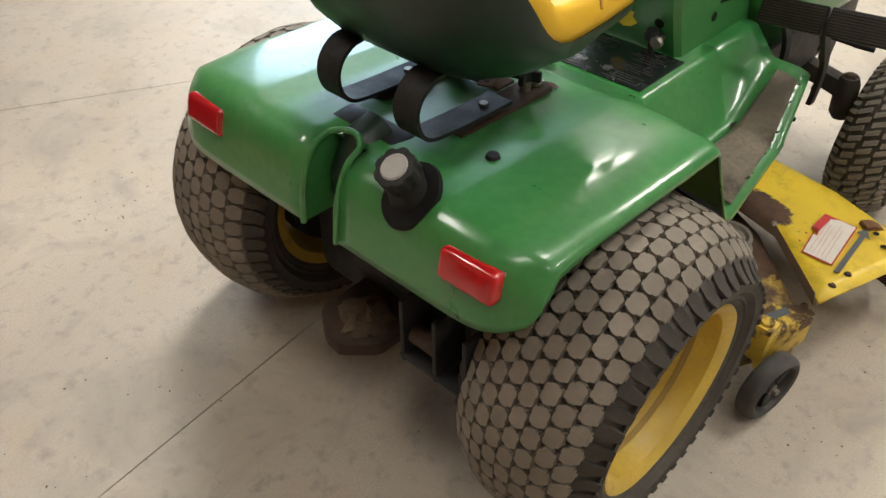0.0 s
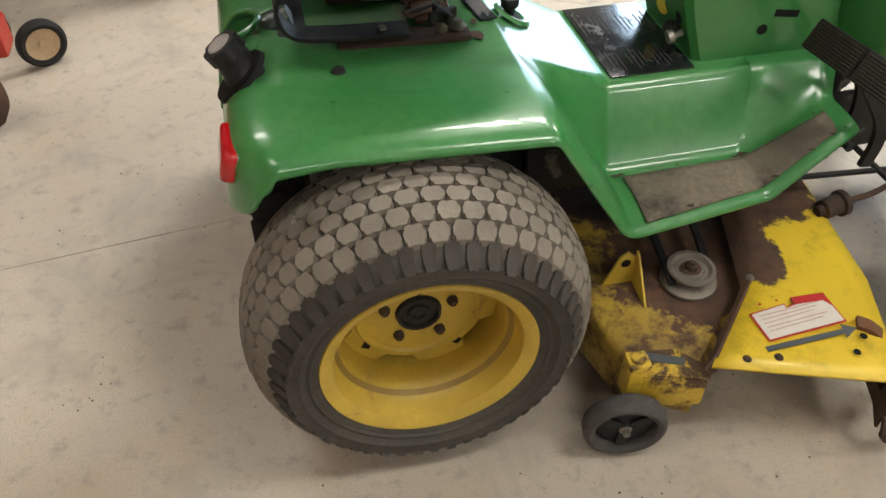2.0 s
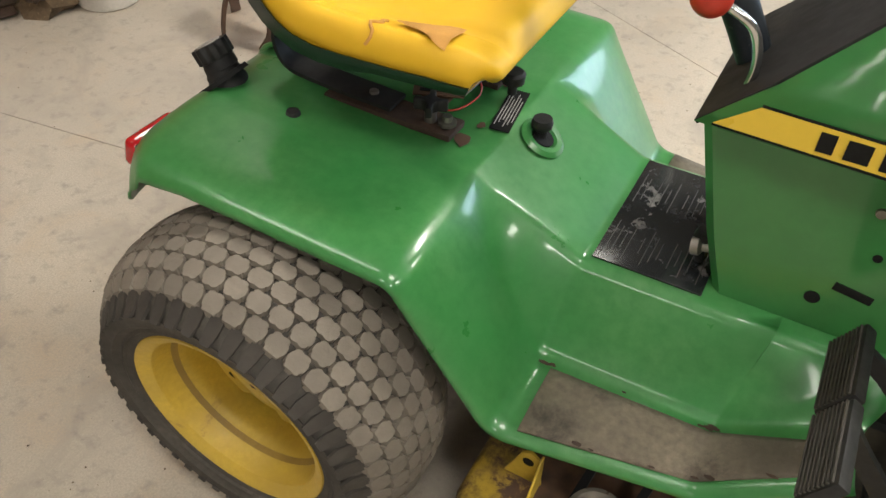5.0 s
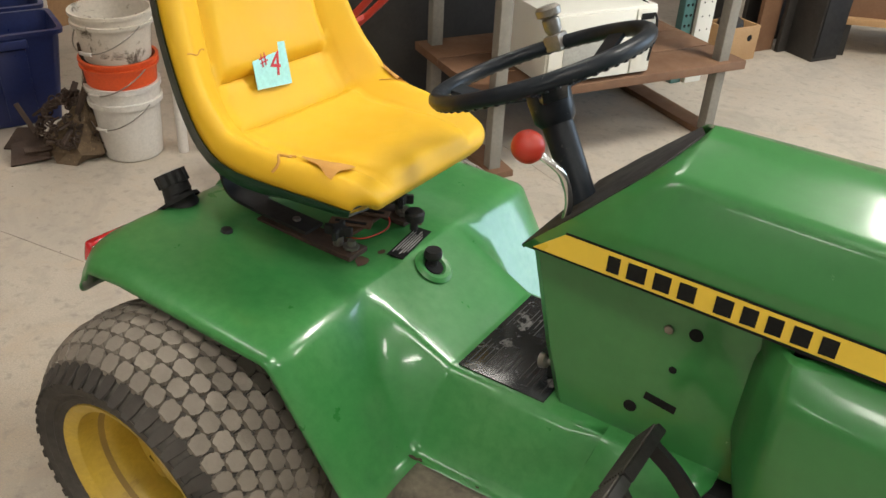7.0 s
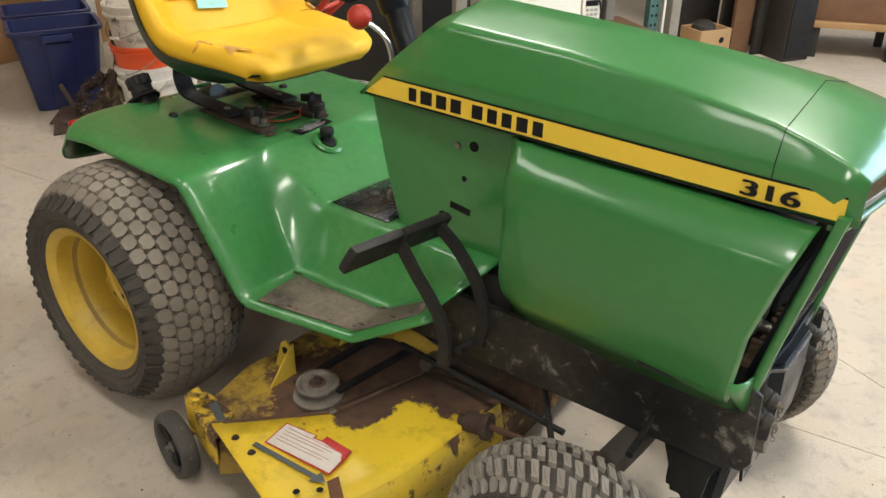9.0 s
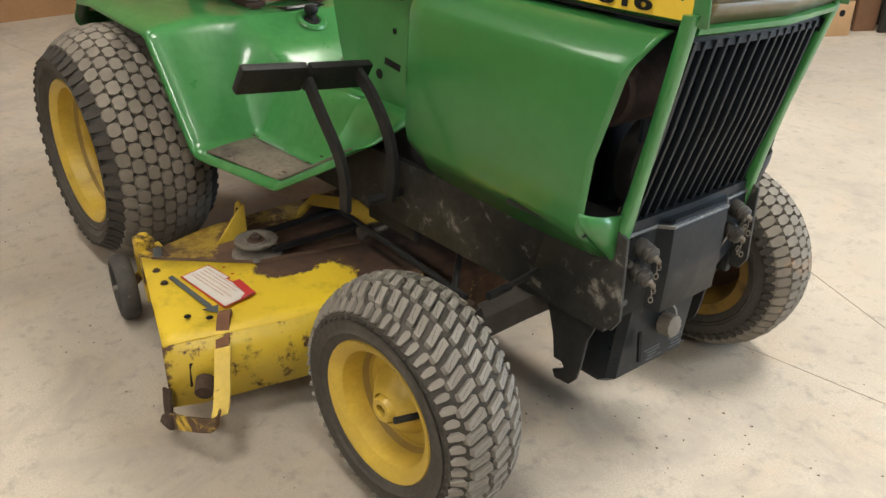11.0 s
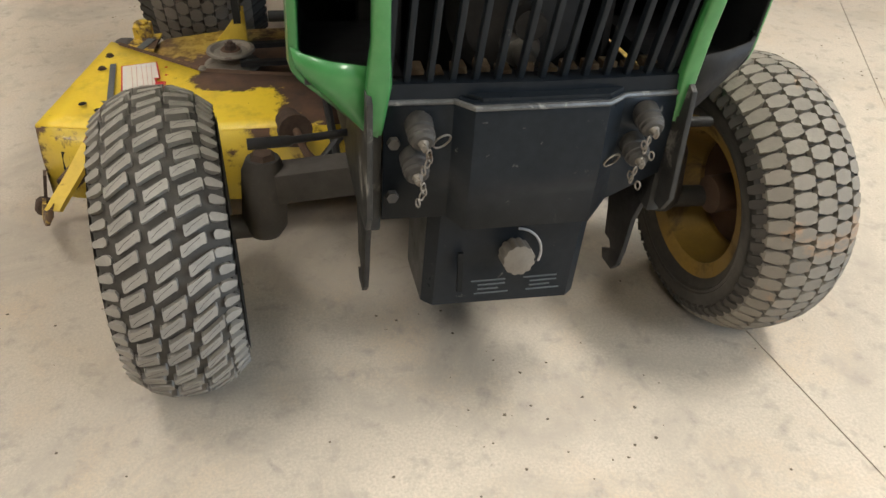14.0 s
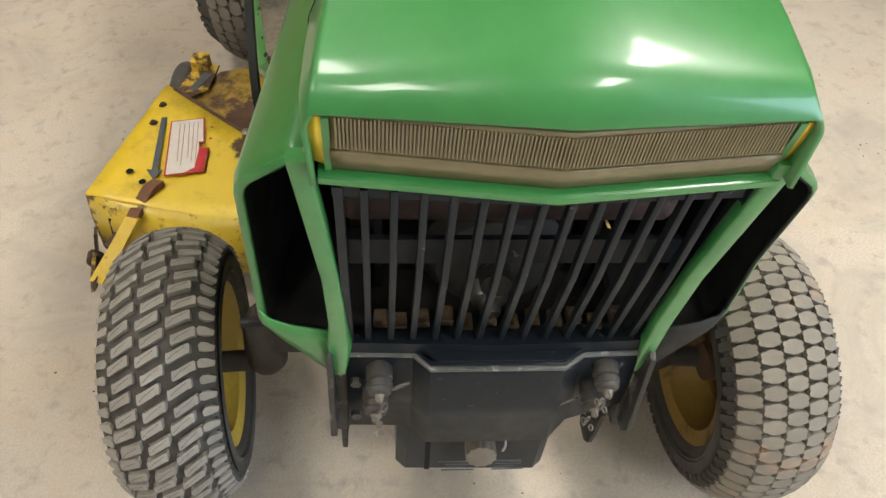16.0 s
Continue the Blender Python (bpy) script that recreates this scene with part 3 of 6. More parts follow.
def wheel(name, label, m, R, W, rim_r, rim_w, dish, lugs, tread_mat, disc, paint=None, spread=.80):
    """Local z is the axle and points outwards; the tyre is W wide. dish: how far the disc lies inside the rim's outer edge."""
    h = W / 2
    paint = paint or YELLOW
    tread_h = 0.010 * R / 0.29 if disc == "rear" else .0085
    base = R - tread_h
    crown = 0.035 * R / 0.29
    flat = h * spread

    def radius(v):
        return base - crown * (abs(v) / flat) ** 2.6

    ro = rim_w / 2
    # rim: barrel with flanges and a drop centre
    prof = [(rim_r + .016, ro + .004), (rim_r + .019, ro - .002), (rim_r + .016, ro - .006), (rim_r + .002, ro - .010), (rim_r - .002, ro - .032), (rim_r - .004, ro - .040), (rim_r - .013, ro - .052), (rim_r - .016, ro - .062),
            (rim_r - .018, -ro + .060), (rim_r - .008, -ro + .045), (rim_r, -ro + .010), (rim_r + .016, -ro + .004), (rim_r + .016, -ro), (rim_r - .004, -ro + .006),
            (rim_r - .012, -ro + .045), (rim_r - .022, -ro + .062), (rim_r - .022, ro - .066), (rim_r - .019, ro - .054), (rim_r - .010, ro - .043), (rim_r - .008, ro - .036), (rim_r - .006, ro - .030), (rim_r - .004, ro - .008), (rim_r + .010, ro + .003)]
    rim = part(name, turned(Matrix(), prof, 64, True), paint, tractor, label, at=m)
    zd = ro - dish
    part("dirt_ring", turned(Matrix(), [(rim_r - .008, ro - .0435), (rim_r - .0105, ro - .0415), (rim_r - .0165, ro - .0495), (rim_r - .014, ro - .052)], 64, True), RIM_DUST, rim, "brown dirt in the step of the rim")
    if disc == "rear":
        # five-sided dished disc, with open gaps at the barrel
        k = rim_r - .021
        out = []
        for i in range(60):
            a = 2 * math.pi * i / 60
            rr = k if math.cos(5 * (a - radians(182))) < 0.30 else k * 0.85
            out.append((rr * math.cos(a), rr * math.sin(a)))
        part("disc", plate(Matrix.Translation((0, 0, zd)), out, .006, .0015), YELLOW, rim, "dished yellow steel disc")
        part("hub", turned(Matrix.Translation((0, 0, zd + .006)), [(0, .0015), (.010, .0015), (.012, .006), (.017, .006), (.019, .002), (.028, .002), (.030, .008), (.035, .008), (.037, 0)], 28), BLACK_DULL, rim, "greasy black hub bore")
        # Added backing makes the disc gaps dark, in place of shade behind them.
        part("gap_backing", turned(Matrix.Translation((0, 0, zd - .06)), [(0, .02), (rim_r - .03, .02), (rim_r - .026, 0), (rim_r - .03, -.03), (0, -.03)], 32), BLACK_DULL, rim, "dark backing added behind the disc gaps")
        ring = turned(Matrix.Translation((0, 0, zd + .006)), [(.088, 0), (.092, .005), (.098, .005), (.102, 0)], 48)
        part("disc_ridge", ring, paint, rim)
        for i in range(5):
            a = radians(90 + 72 * i)
            nut = turned(Matrix.Translation((.056 * math.cos(a), .056 * math.sin(a), zd + .006)), [(0, .012), (.006, .012), (.0085, .008), (.009, 0)], 6)
            part("lug_bolt", nut, RUST_DARK, rim, "dark rusted wheel bolt")
        for i in range(4):
            a = radians(36 + 90 * i)
            sq = bmesh.new()
            add_box(sq, Matrix.Translation((.105 * math.cos(a), .105 * math.sin(a), zd + .0066)) @ pose(0, 0, 0, 0, 0, 60 + 90 * i), .013, .013, .002)
            part("square_hole", sq, INK, rim)
    else:
        cone = turned(Matrix(), [(rim_r - .021, zd - .004), (rim_r - .04, zd), (.05, zd + .012), (.032, zd + .030), (.024, zd + .034), (.024, zd - .05)], 40)
        part("disc", cone, paint, rim, "yellow pressed disc")
        part("disc_back", turned(Matrix(), [(rim_r - .020, zd - .010), (.060, zd - .004), (.026, zd - .006), (.026, zd - .05), (0, zd - .05)], 40), RUST, rim, "rusty inner face of the disc")
        part("hub", turned(Matrix.Translation((0, 0, zd + .034)), [(0, -.004), (.009, -.004), (.010, .008), (.018, .008), (.020, .004), (.023, -.006)], 20), paint, rim, "worn yellow hub collar")
        part("axle_end", turned(Matrix.Translation((0, 0, zd + .031)), [(0, .004), (.007, .003), (.009, 0)], 12), RUST_DARK, rim)
        part("valve", tube([(rim_r - .03, .02, zd + .02), (rim_r - .045, .022, zd + .06)], .005, 8), BLACK_DULL, rim, "rubber valve stem")
    # tyre carcass
    bead = rim_r + .012
    q = base - bead
    pts = [(bead, ro - .004), (bead + .008, ro + .004), (bead + .016, ro + .006), (bead + .019, ro + .010), (bead + .024, ro + .008), (bead + q * .30, h * .955), (bead + q * .33, h * .985), (bead + q * .37, h * .975), (bead + q * .52, h), (base - crown - .022, h * .965), (radius(flat) - .004, flat + .006)]
    top = [(radius(flat * (1 - 2 * k / 16)), flat * (1 - 2 * k / 16)) for k in range(17)]
    prof = pts + top + [(r, -z) for r, z in reversed(pts)]
    part("tyre", turned(Matrix(), prof, 72), TYRE, rim, "black turf tyre with dusty tread")
    bm = bmesh.new()

    def place(u, v, hh):
        if abs(v) <= flat:
            r, z = radius(v) + hh, v
        else:
            sgn = 1 if v > 0 else -1
            k = abs(v) - flat
            # over the shoulder and down the sidewall
            r = radius(flat) - k * 0.94
            z = sgn * (float(np.interp(r, [bead + q * .52, base - crown - .022, radius(flat) - .004, radius(flat)], [h, h * .965, flat + .006, flat])) + max(hh, 0) * .65)
            r += hh * .45
        a = u / base
        return (r * math.cos(a), r * math.sin(a), z)

    cuts = bmesh.new()
    lugs(bm, cuts, place, base, flat, tread_h)
    tagged(part("shoulder_rib", cuts, SHOULDER, rim, "dark ribs and cuts of the tread", sharp=30), kind="stuff")
    part("tread", bm, tread_mat, rim, "worn dusty tread blocks", sharp=30)
    return rim


def scale_lugs(pitch, row, groove):
    """Close-set six-sided blocks in staggered rows, with ribs down the shoulder."""
    def lay(bm, cuts, place, base, flat, th):
        n = round(2 * math.pi * base / pitch)
        p = 2 * math.pi * base / n
        rows = max(4, round(2 * flat / row))
        w = 2 * flat / (rows - .1)
        rnd = random.Random(4)
        g, q = groove / p, groove / w
        block = []
        for k in range(36):
            t = 2 * math.pi * k / 36
            wob = .90 + .14 * abs(math.cos(3 * t)) ** .6 + rnd.uniform(-.012, .012)
            c, e = math.cos(t), math.sin(t)
            block.append(((.540 - g / 2) * wob * math.copysign(abs(c) ** .70, c), (.605 - q * .5) * wob * math.copysign(abs(e) ** .72, e)))
        for r in range(rows):
            v0 = (r - (rows - 1) / 2) * w
            for i in range(n):
                u0 = (i + 0.5 * (r % 2)) * p
                j = rnd.uniform(.96, 1.0)
                hi = th * rnd.uniform(.88, 1.02)
                lug(bm, place, [(u0 + a * p * j, max(-flat, min(flat, v0 + b * w * j))) for a, b in block], -.001, hi, .92)
        for sgn in (-1, 1):
            for i in range(n):
                u0 = (i + (.5 if rows % 2 else 0.0)) * p
                dn = rnd.uniform(.019, .024) * pitch / .0345
                lug(cuts, place, [(u0 - p * .34, sgn * flat * .97), (u0 + p * .36, sgn * flat * .97), (u0 + p * .40, sgn * (flat + dn * .5)), (u0 + p * .30, sgn * (flat + dn)), (u0 - p * .22, sgn * (flat + dn)), (u0 - p * .30, sgn * (flat + dn * .5))], -.001, th * .60, .93)
    return lay


def slant_lugs(bm, cuts, place, base, flat, th):
    """Three rows of slanted oblong blocks, set in and out by turns, each with a fine sipe, between rows of small shoulder blocks."""
    n = 2 * round(math.pi * base / .0207)
    pitch = 2 * math.pi * base / n
    w, wide = .0340, .0262
    rnd = random.Random(5)
    block = [(-.28, -.42), (-.34, -.46), (-.32, -.50), (-.22, -.52), (.20, -.51), (.30, -.46), (.32, -.34), (.28, .42), (.34, .46), (.32, .50), (.22, .52), (-.20, .51), (-.30, .46), (-.32, .34)]
    slant = .62
    for r in range(3):
        for i in range(n):
            v0 = (r - 1) * w + (.0027 if i % 2 else -.0027)
            u0 = (i - (0, .10, .45)[r]) * pitch
            j = rnd.uniform(.96, 1.02)
            hi = th * rnd.uniform(.92, 1.02)
            lug(bm, place, [(u0 + (a - b * slant) * pitch * j, v0 + b * wide * j) for a, b in block], -.001, hi, .95)
            line = [(u0 + (a - b * slant) * pitch, v0 + b * wide) for a, b in ((.17, -.30), (.13, -.26), (.03, .20), (-.04, .26), (-.11, .40))]
            for (ua, va), (ub, vb) in zip(line, line[1:]):
                d = Vector((ub - ua, vb - va)).normalized() * .00024
                quad = [place(ua - d.y, va + d.x, hi + .0004), place(ub - d.y, vb + d.x, hi + .0004), place(ub + d.y, vb - d.x, hi + .0004), place(ua + d.y, va - d.x, hi + .0004)]
                cuts.faces.new([cuts.verts.new(q) for q in quad])
    for sgn in (-1, 1):
        for i in range(n):
            u0 = (i + .35 - .30 * (1 + sgn)) * pitch
            v1 = .0500 + (.0018 if (i + (sgn > 0)) % 2 else 0)
            j = rnd.uniform(.9, 1.1)
            lug(bm, place, [(u0 - .24 * pitch * j, sgn * (v1 + .001)), (u0 + .10 * pitch, sgn * v1), (u0 + .30 * pitch, sgn * (v1 + .003)), (u0 + .30 * pitch * j, sgn * (flat - .001)), (u0 + .10 * pitch, sgn * (flat + .003)), (u0 - .26 * pitch, sgn * (flat + .002)), (u0 - .31 * pitch, sgn * (v1 + .006))], -.001, th * .9, .90)
            lug(cuts, place, [(u0 - .30 * pitch, sgn * (flat + .001)), (u0 + .30 * pitch, sgn * (flat + .001)), (u0 + .24 * pitch, sgn * (flat + .013)), (u0 - .24 * pitch, sgn * (flat + .011))], -.001, th * .30, .92)


rear_tread, small_tread = scale_lugs(.0345, .0252, .0040), scale_lugs(.0202, .0240, .0034)
STEER = 4.0
LEVEL = pose(0, -.036, 0, -2.5, 0, .7).inverted()
wheel("rear_wheel", "yellow steel rear wheel with a wide turf tyre", LEVEL @ pose(-.026, -.384, .269, 90, 0, 0), .271, .250, .148, .214, .106, rear_tread, LUG, "rear")
wheel("rear_wheel", "yellow steel rear wheel with a wide turf tyre", LEVEL @ pose(-.030, .330, .270, -90, 0, 0), .273, .262, .148, .214, .106, rear_tread, LUG, "rear")
wheel("front_wheel", "yellow steel front wheel with a slant-block turf tyre", LEVEL @ pose(1.066, -.392, .188, 90, 0, STEER), .190, .142, .096, .122, .048, slant_lugs, LUG_PALE, "front", spread=.86)
wheel("front_wheel", "yellow steel front wheel with a mud-caked turf tyre", LEVEL @ pose(1.079, .349, .188, -90, 0, STEER), .190, .146, .096, .122, .048, small_tread, LUG_MUD, "front", YELLOW_DIRTY, spread=.88)

# hood, headlights and side panels
HY = 0.006


def hood():
    #        x     half  zb    zs    zc    ct    zt
    spec = [(.431, .136, .721, .786, .872, .100, .902), (.62, .144, .722, .788, .870, .110, .907), (.85, .156, .723, .788, .864, .124, .897), (1.05, .167, .724, .786, .851, .142, .886),
            (1.185, .175, .725, .786, .835, .155, .868), (1.240, .177, .726, .786, .822, .161, .854), (1.284, .178, .727, .782, .808, .166, .828), (1.318, .175, .728, .778, .790, .169, .797)]
    rows = []
    for i, (x, hw, zb, zs, zc, ct, zt) in enumerate(spec):
        half = rounded([(hw - .004, zb), (hw, zs), (ct, zc), (0, zt)], (.03, (.040, .034, .026, .018, .010, .009, .009, .008)[i]), 5, 3)
        row = []
        for y, z in half:
            xx = x + (z - .72) * (.155 / .150 if i == 0 else 0) + .024 * (1 - abs(y / hw)) * (0, 0, 0, 0, 0, .1, .55, 1)[i]
            row.append((xx, y, z))
        rows.append([(a, HY - y, z) for a, y, z in row] + [(a, HY + y, z) for a, y, z in reversed(row[:-1])])
    # nose seam across the hood
    seam = bmesh.new()
    at = [[Vector(p).lerp(Vector(q), k) + Vector((0, (p[1] - HY) * .004, .0008)) for p, q in zip(rows[4], rows[5])] for k in (.30, .322)]
    loft(seam, at)
    ob = part("hood", loft(bmesh.new(), rows), GREEN, tractor, "long glossy green hood with a yellow side stripe", sharp=35)
    so = ob.modifiers.new("thickness", "SOLIDIFY")
    so.thickness, so.offset = 0.004, -1
    so = part("nose_seam", seam, INK, ob, "thin dark seam").modifiers.new("thickness", "SOLIDIFY")
    so.thickness = .0006
    return ob


hood_ob = hood()


def hood_y(x):
    return np.interp(x, [.431, .62, .85, 1.05, 1.19, 1.272, 1.308], [.136, .144, .156, .167, .175, .177, .174])


def stripe(side):
    def row(z_in, x):
        return (x, HY + side * (hood_y(x) + .0012), z_in)
    bm = bmesh.new()
    xs = [.452, .62, .85, 1.05, 1.19, 1.299]
    loft(bm, [[row(.7285 + .001 * k, x + (.04 if k and x < .5 else 0)), row(.764, x + (.045 if x < .5 else 0))] for k, x in enumerate(xs)])
    ob = part("stripe", bm, DECAL_YELLOW, hood_ob, "yellow stripe with dark lettering", sharp=0)
    so = ob.modifiers.new("thickness", "SOLIDIFY")
    so.thickness = .0012
    edge = bmesh.new()
    for z in (.7275, .7655):
        loft(edge, [[row(z - .0016, x + (.0 if z < .74 else .045 if x < .5 else 0)), row(z + .0016, x + (.0 if z < .74 else .045 if x < .5 else 0))] for x in xs])
    eo = part("stripe_edge", edge, INK, hood_ob, sharp=0)
    so = eo.modifiers.new("thickness", "SOLIDIFY")
    so.thickness = .0010
    # brand lettering as plain blocks
    x = .560
    for wdt in (.017, .025, .022, .022, None, .022, .019, .019, .021, .019):
        if wdt:
            y = HY + side * (hood_y(x) + .0022)
            mark = bmesh.new()
            add_box(mark, Matrix.Translation((x + wdt / 2, y, .7465)), wdt, .0008, .0235)
            part("lettering_block", mark, INK, hood_ob, sharp=0)
        x += (wdt or .003) + .0105
    face = axes((1.205, HY + side * .1785, .7465), (1, 0, 0), (0, 0, 1)) if side < 0 else axes((1.205, HY + side * .1785, .7465), (-1, 0, 0), (0, 0, 1))
    lettering("number", "316", .031, face @ Matrix.Diagonal((1.75, 1, 1, 1)), INK, hood_ob, "dark number on the stripe", .0011)


stripe(-1)
stripe(1)

# nose below the hood: lens bar, corner reflectors, lower rail
NX = 1.322


def nose(t, back, z):
    """A point of the shallow V of the nose; t runs from side to side, -1 to 1."""
    return (NX - back + .020 * (1 - abs(t)), HY + .157 * t, z)


lens = bmesh.new()
loft(lens, [[nose(t / 12 - 1, .006, .788), nose(t / 12 - 1, .009, .776), nose(t / 12 - 1, .012, .754), nose(t / 12 - 1, .022, .728)] for t in range(25)])
lens_ob = part("headlight_lens", lens, LENS, tractor, "cloudy beige ribbed headlight lens")
lens_ob.modifiers.new("thickness", "SOLIDIFY").thickness = .004
ribs = bmesh.new()
for i in range(120):
    t = -.97 + 1.94 * i / 119
    add_strip(ribs, [nose(t, .0048, .786), nose(t, .0098, .757)], .0013, .0014, (0, 1, 0))
tagged(part("lens_rib", ribs, LENS, lens_ob, sharp=0), kind="stuff")
band = bmesh.new()
loft(band, [[nose(t / 12 - 1, .0095, .753), nose(t / 12 - 1, .0185, .732)] for t in range(25)])
part("lens_band", band, LENS_BAND, lens_ob, "pale smooth lower band of the lens").modifiers.new("thickness", "SOLIDIFY").thickness = .003
for s in (-1, 1):
    edge = bmesh.new()
    add_strip(edge, [(NX - .009, HY + s * .159, .786), (NX - .024, HY + s * .159, .730)], .005, .010, (0, 1, 0))
    part("lens_end", edge, GREEN, tractor, "green end of the headlight opening")
    ref = bmesh.new()
    loft(ref, [[(NX - .006 - .005 * k, HY + s * (.1615 + .0105 * k), .783), (NX - .019 - .005 * k, HY + s * (.1615 + .0105 * k), .735)] for k in (0, .5, 1)])
    part("corner_reflector", ref, DECAL_YELLOW, tractor, "yellow corner marker").modifiers.new("thickness", "SOLIDIFY").thickness = .006
rail = bmesh.new()
loft(rail, [[nose(t * 1.06 / 8 - 1.06, .018, .728), nose(t * 1.06 / 8 - 1.06, .014, .725), nose(t * 1.06 / 8 - 1.06, .015, .719), nose(t * 1.06 / 8 - 1.06, .024, .714), nose(t * 1.06 / 8 - 1.06, .040, .714), nose(t * 1.06 / 8 - 1.06, .040, .728)] for t in range(17)], True, True)
part("nose_rail", rail, GREEN_WORN, tractor, "green rail below the headlight")
for s in (-1, 1):
    post = bmesh.new()
    rings = []
    for x, y, z, w in ((1.302, .174, .742, .012), (1.284, .166, .66, .012), (1.266, .159, .58, .011), (1.250, .156, .50, .012), (1.242, .156, .455, .017 if s < 0 else .012), (1.233, .158, .400, .010)):
        rings.append([(x + .008 * math.copysign(abs(math.cos(a)) ** .4, math.cos(a)), s * (y + .72 * w * math.copysign(abs(math.sin(a)) ** .4, math.sin(a))), z) for a in np.linspace(0, 2 * math.pi, 17)[:-1]])
    part("grille_post", loft(post, rings, True, True), GREEN_WORN, tractor, "green grille post with worn paint")
grille = bmesh.new()
add_strip(grille, [(1.286, -.152, .706), (1.298, 0, .708), (1.286, .158, .706)], .020, .014, (0, 0, 1))
add_strip(grille, [(1.228, -.146, .443), (1.233, 0, .443), (1.228, .160, .443)], .024, .018, (1, 0, 0))
add_strip(grille, [(1.240, -.15, .585), (1.240, .15, .585)], .030, .006, (0, 0, 1))
for y0, y1 in ((-.146, -.148), (.160, .164)):
    add_strip(grille, [(1.288, y1, .706), (1.262, (y0 + y1) / 2, .58), (1.228, y0, .446)], .020, .007, (1, 0, .2))
grille_ob = part("grille_frame", grille, BLACK, tractor, "black grille frame")
for i in range(13):
    f = i / 12
    y = -.128 + .266 * f
    slat = bmesh.new()
    add_strip(slat, [(1.294 + .008 * (1 - abs(2 * f - 1)), y * 1.0 - .001, .706), (1.266 + .006 * (1 - abs(2 * f - 1)), y, .58), (1.230, y, .444)], .011, .0062, (1, 0, .2))
    bmesh.ops.bevel(slat, geom=list(slat.edges), offset=.0015, segments=2, profile=.6, affect="EDGES")
    part("slat", slat, BLACK, grille_ob)
rnd = random.Random(17)
chaff = bmesh.new()
for i in range(12):
    add_box(chaff, pose(1.212 + rnd.uniform(-.006, .004), -.117 + .0222 * i + rnd.uniform(-.002, .002), .450 + rnd.uniform(0, .003), rnd.uniform(-8, 8), rnd.uniform(-8, 8), 0), .020, .014, .008 + rnd.uniform(0, .004), .002)
tagged(part("trapped_dirt", chaff, DEBRIS, grille_ob, "tan dirt caught between the slats"), kind="stuff")


SH = .672


def side_panel(s):
    cols = [(.757, .108), (.778, .146), (.799, .184), (.806, .192), (.816, .197), (.86, .203), (1.05, .220), (1.17, .233), (1.214, .238), (1.225, .2365), (1.231, .230)]
    rows = []
    for x, y in cols:
        zb = np.interp(x, [.757, .785, .825, 1.24], [.490, .445, .396, .402])
        inset = np.interp(x, [.757, .85, 1.25], [0, .034, .030])
        tuck = np.interp(x, [1.05, 1.15, 1.23], [.046, .052, .062])
        k = min(1, max(0, (x - 1.1) / .125))
        prof = [(y - inset * 2.0, .720), (y - inset * 1.4, .714), (y - .007, SH + .012), (y - .002, SH + .003), (y, SH - .008), (y + .002, .56), (y, zb + .066), (y - .003, zb + .056), (y - .010, zb + .047), (y - tuck, zb + .002)]
        row = []
        for yy, z in prof:
            z = max(z, zb)
            row.append((x + k * (.040 * (max(z, .53) - .55) / .15), HY * (z - .4) * 3 + s * yy, z))
        rows.append(row)
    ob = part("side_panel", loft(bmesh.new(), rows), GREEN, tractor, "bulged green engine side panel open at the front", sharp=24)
    so = ob.modifiers.new("thickness", "SOLIDIFY")
    so.thickness, so.offset = .004, -1
    # Dull black inside: shade within the panel is put into the colour.
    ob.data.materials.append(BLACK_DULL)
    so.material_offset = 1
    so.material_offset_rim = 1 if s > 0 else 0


side_panel(-1)
side_panel(1)
for s in (-1, 1):
    lip = bmesh.new()
    loft(lip, [[(x, s * y, z) for y, z in col] for x, col in ((1.214, ((.2365, .486), (.234, .468), (.226, .456), (.184, .420))), (1.226, ((.233, .484), (.230, .466), (.221, .454), (.178, .414))),
                                                             (1.234, ((.224, .481), (.221, .464), (.211, .449), (.169, .402))), (1.239, ((.198, .475), (.197, .459), (.190, .444), (.165, .401))), (1.242, ((.150, .468), (.150, .452), (.151, .436), (.156, .398))))])
    # Left lip is black to carry the shade there; the right is green.
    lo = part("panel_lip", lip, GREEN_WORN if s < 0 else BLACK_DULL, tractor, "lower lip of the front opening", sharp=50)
    so = lo.modifiers.new("thickness", "SOLIDIFY")
    so.thickness = .003
    # Black plates added to keep the opening dark, in place of shade.
    part("duct_dark_plate", box(1.08, 1.226, min(s * .13, s * .222), max(s * .13, s * .222), .448, .454, 0), BLACK_DULL, tractor, "added black plate, keeps the opening dark below")
    part("duct_dark_screen", box(1.04, 1.12, s * .118 - .004, s * .118 + .004, .40, .70, 0), BLACK_DULL, tractor, "added black screen, keeps the opening dark")

# tower below the dash
tower = bmesh.new()
rows = []
for x0, z in ((.511, .462), (.478, .56), (.436, .718)):
    rows.append([(.80, -.106, z), (x0 + .012, -.106, z), (x0, -.096, z), (x0, .096, z), (x0 + .012, .106, z), (.80, .106, z)])
part("tower", loft(tower, rows), GREEN, tractor, "green sheet-metal dash tower with drilled holes")
for x, z, r in ((.621, .520, .0095), (.684, .670, .0095), (.666, .605, .0055)):
    part("round_hole", turned(axes((x, -.1066, z), (1, 0, 0), (0, 0, 1)), [(0, .0006), (r, .0006), (r, 0)], 16), INK, tractor)
part("bolt_head", turned(axes((.649, -.106, .664), (1, 0, 0), (0, 0, 1)), [(0, .004), (.006, .003), (.007, 0)], 12), STEEL, tractor)
tw = axes((.4875, .005, .528), (0, -1, 0), (-.26, 0, 1))
